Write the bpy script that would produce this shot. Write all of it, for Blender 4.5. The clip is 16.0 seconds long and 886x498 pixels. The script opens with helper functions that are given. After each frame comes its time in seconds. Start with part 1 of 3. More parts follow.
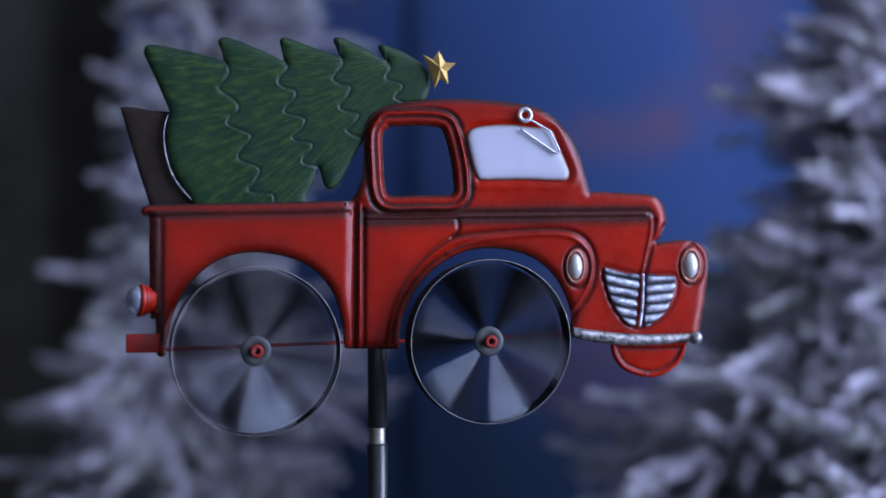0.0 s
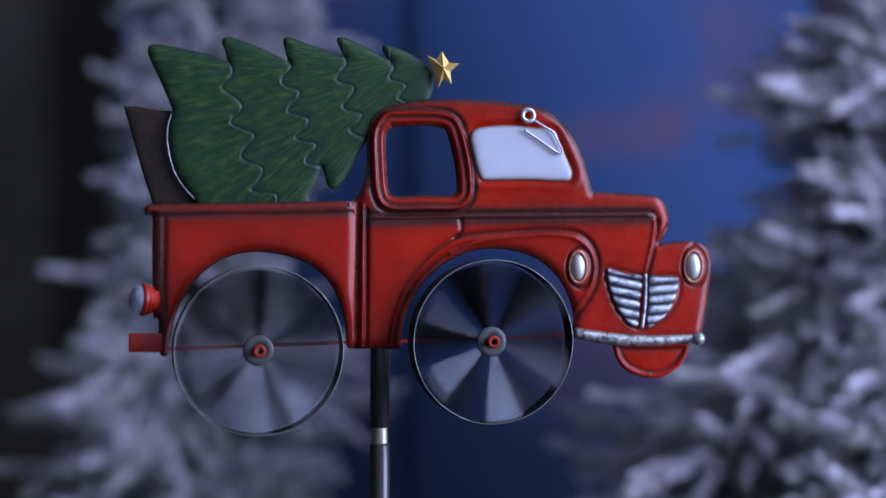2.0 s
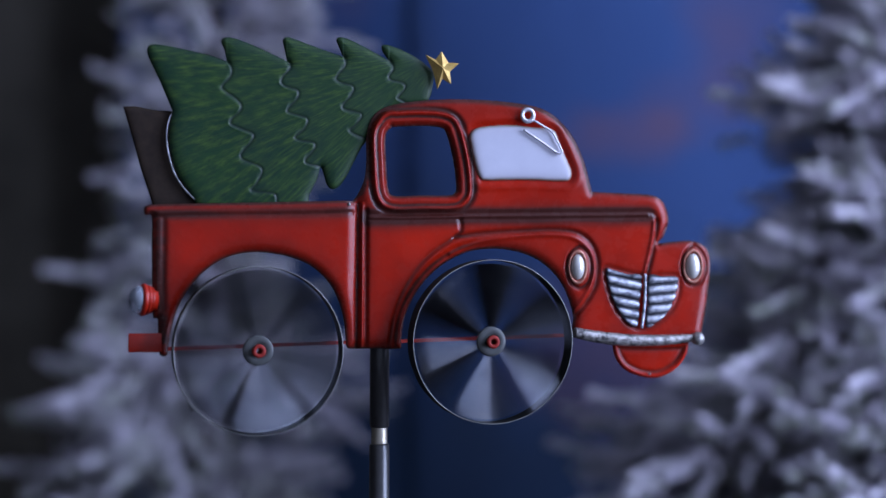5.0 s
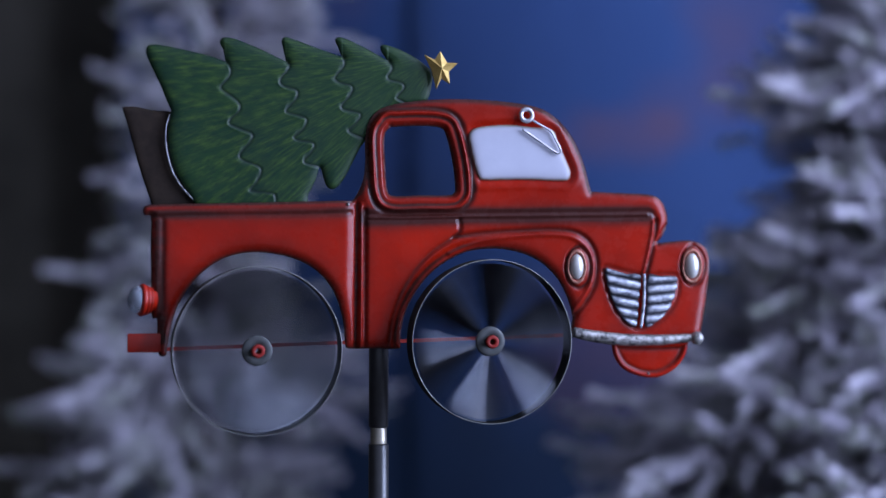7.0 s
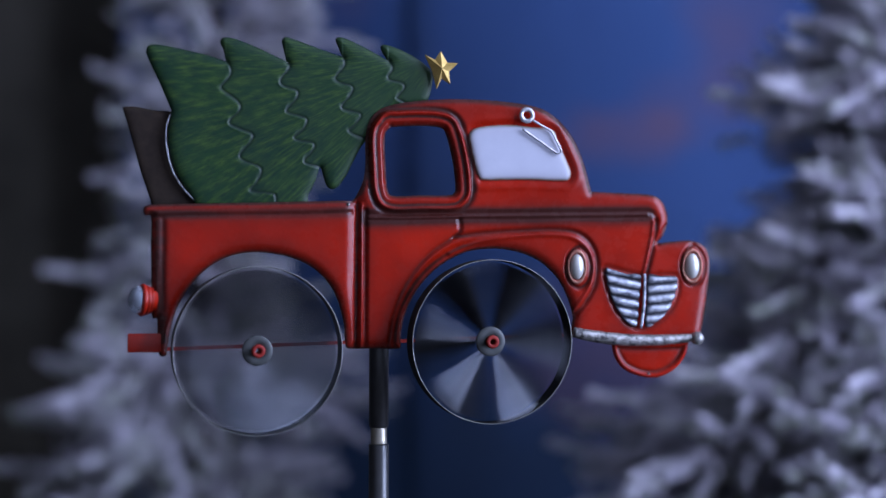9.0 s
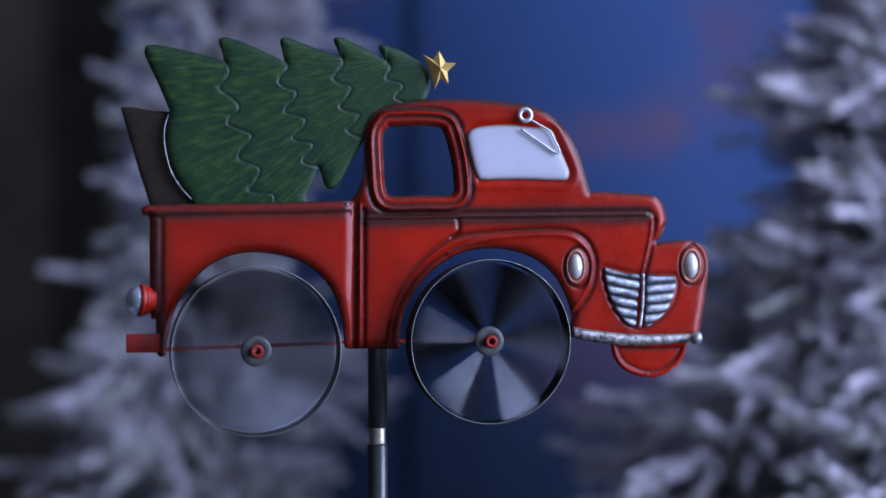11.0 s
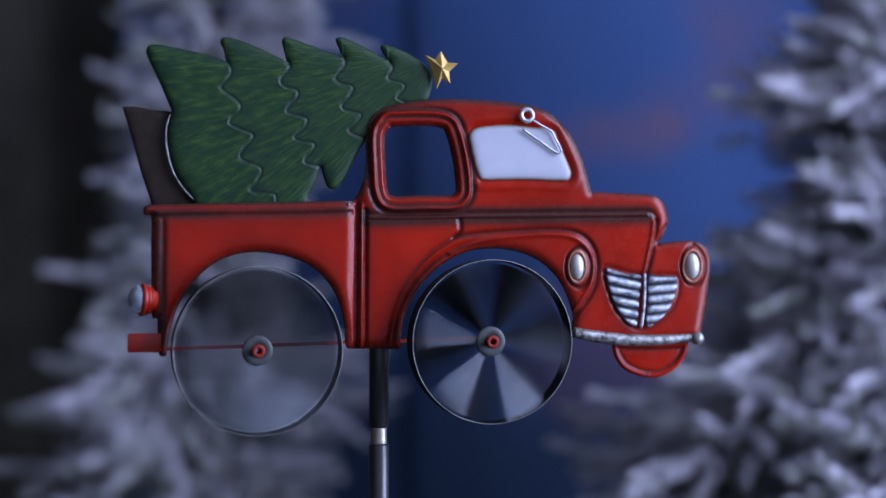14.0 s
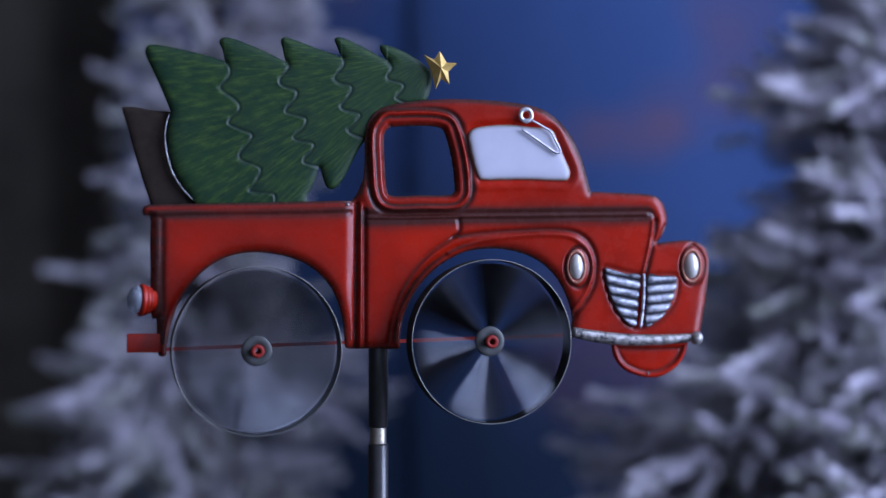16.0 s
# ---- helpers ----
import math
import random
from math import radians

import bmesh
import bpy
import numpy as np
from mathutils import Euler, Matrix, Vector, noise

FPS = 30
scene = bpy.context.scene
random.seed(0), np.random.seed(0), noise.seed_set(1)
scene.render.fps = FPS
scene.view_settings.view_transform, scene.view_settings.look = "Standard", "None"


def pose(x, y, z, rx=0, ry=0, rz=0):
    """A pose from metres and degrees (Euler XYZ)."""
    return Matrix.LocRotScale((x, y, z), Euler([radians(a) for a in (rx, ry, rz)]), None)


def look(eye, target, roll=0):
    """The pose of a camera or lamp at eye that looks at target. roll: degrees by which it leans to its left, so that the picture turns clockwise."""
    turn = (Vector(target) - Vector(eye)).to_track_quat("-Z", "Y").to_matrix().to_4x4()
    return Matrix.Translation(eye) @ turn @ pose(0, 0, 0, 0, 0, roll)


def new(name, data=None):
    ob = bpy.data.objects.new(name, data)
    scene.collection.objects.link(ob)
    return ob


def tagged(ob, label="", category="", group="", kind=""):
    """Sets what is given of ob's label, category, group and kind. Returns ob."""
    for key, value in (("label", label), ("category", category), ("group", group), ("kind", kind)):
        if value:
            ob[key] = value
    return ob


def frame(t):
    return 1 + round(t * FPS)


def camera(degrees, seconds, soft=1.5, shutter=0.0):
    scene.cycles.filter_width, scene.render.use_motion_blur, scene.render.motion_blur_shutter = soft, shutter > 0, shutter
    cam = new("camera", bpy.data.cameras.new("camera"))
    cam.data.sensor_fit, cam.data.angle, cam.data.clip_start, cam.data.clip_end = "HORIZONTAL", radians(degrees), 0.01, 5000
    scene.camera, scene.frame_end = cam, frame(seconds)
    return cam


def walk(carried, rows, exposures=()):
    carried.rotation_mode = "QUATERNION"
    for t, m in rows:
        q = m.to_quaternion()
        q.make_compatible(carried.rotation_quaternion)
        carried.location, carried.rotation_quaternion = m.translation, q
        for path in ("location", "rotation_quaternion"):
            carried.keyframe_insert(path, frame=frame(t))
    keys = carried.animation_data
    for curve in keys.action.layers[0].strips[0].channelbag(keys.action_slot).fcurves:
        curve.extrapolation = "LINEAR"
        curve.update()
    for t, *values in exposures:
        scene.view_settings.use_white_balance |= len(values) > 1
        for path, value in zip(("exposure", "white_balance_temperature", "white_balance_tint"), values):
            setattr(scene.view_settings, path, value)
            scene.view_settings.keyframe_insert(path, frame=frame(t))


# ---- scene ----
# Camera: on a stand, level, still for the whole shot.
EYE = (0.0, -1.3167, 0.774)
cam = camera(30, 16.0, soft=1.5, shutter=0.7)
cam.data.dof.use_dof = True
cam.data.dof.focus_distance = 1.305
cam.data.dof.aperture_fstop = 1.8
STILL = look(EYE, (0.0, 0.0, 0.774))
walk(cam, [(0.0, STILL), (16.0, STILL)], exposures=[(0.0, 0.0), (16.0, 0.0)])

# Dusk sky as the weak general light, and one tall unseen area lamp, added to the right of the camera.
world = bpy.data.worlds.new("dusk_sky")
scene.world = world
world.use_nodes = True
sky = world.node_tree.nodes.new("ShaderNodeTexSky")
sky.sky_type = "NISHITA"
sky.sun_disc = False
sky.sun_elevation = radians(14)
sky.ozone_density = 6.0
sky.dust_density = 0.2
sky.sun_rotation = radians(75)
background = world.node_tree.nodes["Background"]
background.inputs["Strength"].default_value = 0.10
world.node_tree.links.new(sky.outputs[0], background.inputs[0])

side_lamp = new("side_lamp", bpy.data.lights.new("side_lamp", "AREA"))
side_lamp.data.shape = "RECTANGLE"
side_lamp.data.size, side_lamp.data.size_y = 1.5, 2.4
side_lamp.data.energy = 180
side_lamp.data.color = (0.55, 0.645, 1.0)
side_lamp.matrix_world = look((1.87, -0.65, 1.6), (0.0, -0.65, 1.6))


# ---- materials ----
def material(name, rough=0.5, metal=0.0):
    m = bpy.data.materials.new(name)
    m.use_nodes = True
    t = m.node_tree
    b = t.nodes["Principled BSDF"]
    b.inputs["Roughness"].default_value = rough
    b.inputs["Metallic"].default_value = metal
    return m, t, b


def add(t, kind, **values):
    n = t.nodes.new(kind)
    for key, value in values.items():
        n.inputs[key.replace("_", " ")].default_value = value
    return n


def coords(t, scale=(1, 1, 1)):
    c = t.nodes.new("ShaderNodeTexCoord")
    m = add(t, "ShaderNodeMapping", Scale=scale)
    t.links.new(c.outputs["Object"], m.inputs["Vector"])
    return m.outputs[0]


def grain(t, scale, detail=6.0, stretch=(1, 1, 1), rough=0.6):
    n = add(t, "ShaderNodeTexNoise", Scale=scale, Detail=detail, Roughness=rough)
    t.links.new(coords(t, stretch), n.inputs["Vector"])
    return n.outputs[0]


def ramp(t, value, stops):
    r = t.nodes.new("ShaderNodeValToRGB")
    e = r.color_ramp.elements
    while len(e) < len(stops):
        e.new(0.5)
    for i, (p, c) in enumerate(stops):
        e[i].position = p
        e[i].color = (*c, 1) if len(c) == 3 else c
    t.links.new(value, r.inputs[0])
    return r.outputs[0]


def blend(t, fac, a, b, how="MIX"):
    n = t.nodes.new("ShaderNodeMix")
    n.data_type, n.blend_type = "RGBA", how
    for socket, v in ((n.inputs[0], fac), (n.inputs[6], a), (n.inputs[7], b)):
        if isinstance(v, (int, float)):
            socket.default_value = v
        elif isinstance(v, tuple):
            socket.default_value = (*v, 1)
        else:
            t.links.new(v, socket)
    return n.outputs[2]


def maths(t, op, a, b=0.0):
    n = t.nodes.new("ShaderNodeMath")
    n.operation = op
    for socket, v in zip(n.inputs, (a, b)):
        if isinstance(v, (int, float)):
            socket.default_value = v
        else:
            t.links.new(v, socket)
    return n.outputs[0]


def bump(t, b, height, strength=0.2, distance=0.001):
    n = add(t, "ShaderNodeBump", Strength=strength, Distance=distance)
    t.links.new(height, n.inputs["Height"])
    t.links.new(n.outputs[0], b.inputs["Normal"])


def glaze_and_shade_of(t):
    a = t.nodes.new("ShaderNodeAttribute")
    a.attribute_name = "glaze_and_shade"
    return a.outputs["Fac"]


def red_enamel():
    m, t, b = material("red_enamel", 0.38)
    b.inputs["Specular IOR Level"].default_value = 0.2
    cloud = grain(t, 11, 5)
    brush = ramp(t, grain(t, 60, 8, (0.12, 1, 1.6)), [(0.25, (0.3, 0.3, 0.3)), (0.75, (0.75, 0.75, 0.75))])
    base = ramp(t, cloud, [(0.3, (0.19, 0.0046, 0.0004)), (0.7, (0.33, 0.0085, 0.0005))])
    # fine rubbed scuffs in the lacquer
    scuff = ramp(t, grain(t, 42, 9, (0.25, 1, 1.0), 0.7), [(0.56, (0, 0, 0)), (0.78, (0.4, 0.4, 0.4))])
    base = blend(t, scuff, base, (0.12, 0.004, 0.0008))
    dark = maths(t, "MULTIPLY", glaze_and_shade_of(t), maths(t, "ADD", maths(t, "MULTIPLY", brush, 1.7), 0.12))
    colour = blend(t, maths(t, "MINIMUM", dark, 0.93), base, (0.024, 0.011, 0.009))
    t.links.new(colour, b.inputs["Base Color"])
    r = ramp(t, grain(t, 90, 6), [(0.3, (0.22, 0.22, 0.22)), (0.75, (0.34, 0.34, 0.34))])
    t.links.new(r, b.inputs["Roughness"])
    bump(t, b, grain(t, 300, 4), 0.09, 0.0005)
    return m


def plain_red():
    m, t, b = material("red_paint", 0.38)
    base = ramp(t, grain(t, 90, 6), [(0.3, (0.27, 0.008, 0.001)), (0.7, (0.42, 0.014, 0.002))])
    t.links.new(base, b.inputs["Base Color"])
    bump(t, b, grain(t, 400, 3), 0.1, 0.0004)
    return m


TIP = (47.6, 930)


def green_paint():
    m, t, b = material("brushed_green_paint", 0.48)
    b.inputs["Specular IOR Level"].default_value = 0.2
    wide = grain(t, 16, 3)
    # strokes run out from the tip of the tree
    c = t.nodes.new("ShaderNodeTexCoord")
    s = t.nodes.new("ShaderNodeSeparateXYZ")
    t.links.new(c.outputs["Object"], s.inputs[0])
    dx = maths(t, "SUBTRACT", s.outputs[0], TIP[0] * 0.001)
    dz = maths(t, "SUBTRACT", s.outputs[2], TIP[1] * 0.001)
    angle = maths(t, "ARCTAN2", dz, maths(t, "MULTIPLY", dx, -1.0))
    far = maths(t, "SQRT", maths(t, "ADD", maths(t, "MULTIPLY", dx, dx), maths(t, "MULTIPLY", dz, dz)))

    def strokes(along, across, rough):
        v = t.nodes.new("ShaderNodeCombineXYZ")
        t.links.new(maths(t, "MULTIPLY", far, along), v.inputs[0])
        t.links.new(maths(t, "MULTIPLY", angle, across), v.inputs[1])
        n = add(t, "ShaderNodeTexNoise", Scale=1.0, Detail=6.0, Roughness=rough)
        t.links.new(v.outputs[0], n.inputs["Vector"])
        return n.outputs[0]

    lines = strokes(48, 46, 0.72)
    fine = strokes(95, 95, 0.75)
    base = ramp(t, wide, [(0.35, (0.004, 0.024, 0.010)), (0.65, (0.008, 0.034, 0.009))])
    light = ramp(t, lines, [(0.45, (0, 0, 0)), (0.72, (1, 1, 1))])
    colour = blend(t, maths(t, "MULTIPLY", light, 0.8), base, (0.052, 0.095, 0.014))
    dark = ramp(t, fine, [(0.36, (1, 1, 1)), (0.52, (0, 0, 0))])
    colour = blend(t, maths(t, "MULTIPLY", dark, 0.8), colour, (0.002, 0.015, 0.009))
    bright = ramp(t, fine, [(0.62, (0, 0, 0)), (0.80, (1, 1, 1))])
    colour = blend(t, maths(t, "MULTIPLY", bright, 0.6), colour, (0.080, 0.125, 0.035))
    # dark tint carries the painted shade beside each tier and the darker border
    colour = blend(t, maths(t, "MINIMUM", glaze_and_shade_of(t), 0.9), colour, (0.003, 0.010, 0.008))
    t.links.new(colour, b.inputs["Base Color"])
    bump(t, b, lines, 0.3, 0.0005)
    return m


def silver_paint():
    m, t, b = material("worn_silver_paint", 0.36, 0.3)
    spots = grain(t, 240, 6)
    worn = grain(t, 70, 8, (1, 1, 1.8), 0.75)
    base = ramp(t, spots, [(0.3, (0.20, 0.21, 0.24)), (0.5, (0.55, 0.58, 0.65)), (0.8, (0.74, 0.77, 0.84))])
    base = blend(t, ramp(t, worn, [(0.45, (0, 0, 0)), (0.62, (0.85, 0.85, 0.85))]), base, (0.05, 0.055, 0.08))
    dark = maths(t, "MULTIPLY", glaze_and_shade_of(t), maths(t, "ADD", grain(t, 150, 6), 0.45))
    colour = blend(t, maths(t, "MINIMUM", dark, 0.96), base, (0.010, 0.011, 0.02))
    t.links.new(colour, b.inputs["Base Color"])
    bump(t, b, spots, 0.5, 0.0008)
    return m


def hammered_zinc():
    m, t, b = material("hammered_zinc", 0.45, 0.6)
    spots = grain(t, 230, 7)
    base = ramp(t, spots, [(0.36, (0.03, 0.028, 0.03)), (0.5, (0.24, 0.23, 0.22)), (0.75, (0.46, 0.45, 0.44))])
    t.links.new(base, b.inputs["Base Color"])
    bump(t, b, spots, 0.5, 0.001)
    return m


def simple(name, a, c, rough, metal=0.0, scale=60.0, relief=0.08):
    m, t, b = material(name, rough, metal)
    g = grain(t, scale, 6)
    t.links.new(ramp(t, g, [(0.3, a), (0.7, c)]), b.inputs["Base Color"])
    b.inputs["Specular IOR Level"].default_value = 0.5 if metal else 0.3
    bump(t, b, g, relief, 0.0006)
    return m


def sky_backdrop():
    m, t, b = material("printed_dusk_sky", 0.85)
    tall = grain(t, 1.4, 4, (1.6, 1, 0.5))
    base = ramp(t, tall, [(0.3, (0.026, 0.068, 0.205)), (0.7, (0.040, 0.096, 0.27))])
    low = ramp(t, tall, [(0.3, (0.018, 0.045, 0.105)), (0.7, (0.030, 0.070, 0.16))])
    # soft pinkish clouds in the print, and darker drifts over it
    c = t.nodes.new("ShaderNodeTexCoord")
    warp = add(t, "ShaderNodeTexNoise", Scale=9.0, Detail=4.0, Roughness=0.6)
    t.links.new(c.outputs["Object"], warp.inputs["Vector"])
    s = t.nodes.new("ShaderNodeSeparateXYZ")
    t.links.new(c.outputs["Object"], s.inputs[0])
    # colour grows darker towards the bottom of the sheet
    lift = maths(t, "ADD", maths(t, "DIVIDE", maths(t, "SUBTRACT", s.outputs[2], 0.42), 0.45), maths(t, "MULTIPLY", maths(t, "SUBTRACT", warp.outputs[0], 0.5), 0.9))
    base = blend(t, ramp(t, lift, [(0.0, (0, 0, 0)), (1.0, (1, 1, 1))]), low, base)
    cover = None
    for x, z, rx, rz, strong in ((0.57, 1.22, 0.13, 0.20, 0.45), (0.49, 1.06, 0.12, 0.09, 0.3), (0.38, 0.99, 0.18, 0.07, 0.6), (0.31, 0.56, 0.24, 0.18, 0.55), (1.2, 1.5, 0.5, 0.2, 0.5), (-0.35, 1.3, 0.3, 0.12, 0.3)):
        u = maths(t, "DIVIDE", maths(t, "SUBTRACT", s.outputs[0], x), rx)
        v = maths(t, "DIVIDE", maths(t, "SUBTRACT", s.outputs[2], z), rz)
        d = maths(t, "ADD", maths(t, "MULTIPLY", u, u), maths(t, "MULTIPLY", v, v))
        d = maths(t, "ADD", d, maths(t, "MULTIPLY", maths(t, "SUBTRACT", warp.outputs[0], 0.5), 2.4))
        soft = ramp(t, d, [(0.0, (strong, strong, strong)), (1.0, (0, 0, 0))])
        cover = soft if cover is None else blend(t, 1.0, cover, soft, "ADD")
    drift = None
    for x, z, rx, rz, strong in ((-0.04, 0.93, 0.16, 0.16, 0.4), (0.13, 0.40, 0.26, 0.20, 0.4), (-0.05, 1.22, 0.05, 0.18, 0.35)):
        u = maths(t, "DIVIDE", maths(t, "SUBTRACT", s.outputs[0], x), rx)
        v = maths(t, "DIVIDE", maths(t, "SUBTRACT", s.outputs[2], z), rz)
        d = maths(t, "ADD", maths(t, "MULTIPLY", u, u), maths(t, "MULTIPLY", v, v))
        d = maths(t, "ADD", d, maths(t, "MULTIPLY", maths(t, "SUBTRACT", warp.outputs[0], 0.5), 2.0))
        soft = ramp(t, d, [(0.0, (strong, strong, strong)), (1.0, (0, 0, 0))])
        drift = soft if drift is None else blend(t, 1.0, drift, soft, "ADD")
    base = blend(t, drift, base, (0.024, 0.044, 0.085))
    colour = blend(t, cover, base, (0.15, 0.085, 0.135))
    t.links.new(colour, b.inputs["Base Color"])
    bump(t, b, grain(t, 25, 3), 0.2, 0.004)
    return m


def flocking():
    m, t, b = material("white_flocking", 0.95)
    g = t.nodes.new("ShaderNodeNewGeometry")
    c = ramp(t, g.outputs["Random Per Island"], [(0.0, (0.58, 0.56, 0.60)), (0.5, (0.82, 0.79, 0.85))])
    t.links.new(c, b.inputs["Base Color"])
    # thin flock lets part of the light through
    thin = t.nodes.new("ShaderNodeBsdfTranslucent")
    t.links.new(c, thin.inputs["Color"])
    both = add(t, "ShaderNodeMixShader", Fac=0.5)
    t.links.new(b.outputs[0], both.inputs[1])
    t.links.new(thin.outputs[0], both.inputs[2])
    t.links.new(both.outputs[0], t.nodes["Material Output"].inputs["Surface"])
    return m


def needle_green():
    m, t, b = material("fir_needle_green", 0.7)
    g = t.nodes.new("ShaderNodeNewGeometry")
    c = ramp(t, g.outputs["Random Per Island"], [(0.0, (0.16, 0.185, 0.13)), (0.5, (0.30, 0.32, 0.26)), (1.0, (0.58, 0.58, 0.57))])
    t.links.new(c, b.inputs["Base Color"])
    return m


def pale_paint():
    m, t, b = material("pale_glass_paint", 0.45)
    base = ramp(t, grain(t, 30, 6), [(0.3, (0.33, 0.335, 0.40)), (0.7, (0.40, 0.405, 0.475))])
    # brown rim stain, with the soft shade at the edge painted in too
    edge = maths(t, "MULTIPLY", glaze_and_shade_of(t), maths(t, "ADD", grain(t, 120, 6), 0.3))
    t.links.new(blend(t, edge, base, (0.13, 0.09, 0.06)), b.inputs["Base Color"])
    bump(t, b, grain(t, 300, 4), 0.06, 0.0005)
    return m


RED, PLAIN_RED, GREEN = red_enamel(), plain_red(), green_paint()
SILVER, ZINC = silver_paint(), hammered_zinc()
PALE = pale_paint()
BARK = simple("dark_brown_paint", (0.012, 0.008, 0.006), (0.024, 0.016, 0.011), 0.7, 0.0, 120, 0.3)
BARK.node_tree.nodes["Principled BSDF"].inputs["Specular IOR Level"].default_value = 0.12
GOLD = simple("gold_paint", (0.42, 0.27, 0.07), (0.62, 0.43, 0.14), 0.4, 0.55, 150, 0.15)
PEARL = simple("pearl_lamp_paint", (0.42, 0.41, 0.38), (0.56, 0.55, 0.52), 0.3, 0.3, 80, 0.05)
COPPER = simple("worn_copper_trim", (0.20, 0.06, 0.04), (0.42, 0.20, 0.14), 0.4, 0.5, 200, 0.15)
WIRE = simple("zinc_wire", (0.36, 0.36, 0.38), (0.55, 0.55, 0.58), 0.35, 0.8, 200, 0.1)
STEEL = simple("dull_steel_sheet", (0.072, 0.077, 0.092), (0.113, 0.120, 0.140), 0.33, 1.0, 70, 0.08)
RIM = simple("dark_steel_band", (0.012, 0.013, 0.013), (0.028, 0.030, 0.029), 0.9, 0.0, 90, 0.1)
RIM.node_tree.nodes["Principled BSDF"].inputs["Specular IOR Level"].default_value = 0.08
EDGE = simple("rim_light_edge", (0.04, 0.04, 0.04), (0.42, 0.42, 0.44), 0.45, 0.5, 130, 0.2)
HOOP_GLINT = simple("hoop_edge_glint", (0.10, 0.10, 0.095), (0.38, 0.38, 0.36), 0.45, 0.5, 300, 0.1)
WASHER = simple("grey_zinc_washer", (0.04, 0.043, 0.043), (0.075, 0.08, 0.08), 0.5, 0.4, 300, 0.15)
DULL_RED = simple("dull_red_paint", (0.17, 0.008, 0.005), (0.26, 0.014, 0.008), 0.6, 0.0, 200, 0.1)
BLACK = simple("black_powder_coat", (0.012, 0.012, 0.013), (0.022, 0.022, 0.024), 0.35, 0.0, 150, 0.08)
BLACK.node_tree.nodes["Principled BSDF"].inputs["Specular IOR Level"].default_value = 0.6
NICKEL = simple("brushed_nickel", (0.34, 0.31, 0.25), (0.50, 0.46, 0.38), 0.42, 0.9, 120, 0.08)
DARK_SIDE = simple("dark_side_wall", (0.035, 0.033, 0.028), (0.07, 0.066, 0.056), 0.8, 0.0, 9, 0.5)
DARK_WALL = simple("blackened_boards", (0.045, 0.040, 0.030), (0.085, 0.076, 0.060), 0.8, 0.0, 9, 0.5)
# for unseen walls and ceiling; its tone sets how much fill they bounce
ROOM = simple("bounce_fill_grey", (0.50, 0.50, 0.49), (0.58, 0.58, 0.57), 0.9, 0.0, 6, 0.2)
FLOOR = simple("dark_floor_boards", (0.03, 0.027, 0.024), (0.06, 0.054, 0.048), 0.6, 0.0, 12, 0.3)
BARK_BROWN = simple("fir_bark", (0.03, 0.022, 0.018), (0.08, 0.06, 0.05), 0.9, 0.0, 40, 0.5)
SKY, FLOCK, NEEDLE = sky_backdrop(), flocking(), needle_green()


def glass():
    m, t, b = material("clear_lens_plastic", 0.05)
    b.inputs["Base Color"].default_value = (0.62, 0.68, 0.78, 1)
    b.inputs["Transmission Weight"].default_value = 0.7
    b.inputs["IOR"].default_value = 1.45
    return m


LENS = glass()


# ---- building helpers (plate drawings are in millimetres) ----
def part(name, bm, mat, parent, label="", smooth=True):
    me = bpy.data.meshes.new(name)
    bm.to_mesh(me)
    bm.free()
    me.materials.append(mat)
    if smooth:
        me.polygons.foreach_set("use_smooth", [True] * len(me.polygons))
    ob = new(name, me)
    ob.parent = parent
    return tagged(ob, label)


def spline(points, steps=6, closed=True):
    p = np.array(points, float)
    n = len(p)
    out = []
    for i in range(n if closed else n - 1):
        a, b, c, d = (p[(i + k) % n] if closed else p[min(max(i + k, 0), n - 1)] for k in (-1, 0, 1, 2))
        for s in range(steps):
            t = s / steps
            out.append(0.5 * (2 * b + (c - a) * t + (2 * a - 5 * b + 4 * c - d) * t * t + (3 * b - a - 3 * c + d) * t ** 3))
    if not closed:
        out.append(p[-1])
    return np.array(out)


def nearest(p, line, closed):
    best = np.full(len(p), 1e18)
    foot = np.zeros_like(p)
    ends = list(zip(line, np.roll(line, -1, 0))) if closed else list(zip(line[:-1], line[1:]))
    for a, b in ends:
        ab = b - a
        t = np.clip(((p - a) @ ab) / max(ab @ ab, 1e-9), 0, 1)
        q = a + t[:, None] * ab
        d = ((p - q) ** 2).sum(1)
        near = d < best
        best[near], foot[near] = d[near], q[near]
    return np.sqrt(best), foot


def within(p, loop):
    hit = np.zeros(len(p), bool)
    for a, b in zip(loop, np.roll(loop, -1, 0)):
        span = (a[1] > p[:, 1]) != (b[1] > p[:, 1])
        if span.any():
            hit ^= span & (p[:, 0] < (b[0] - a[0]) * (p[:, 1] - a[1]) / (b[1] - a[1] + 1e-12) + a[0])
    return hit


def bell(d, width):
    return np.exp(-(d / width) ** 2)


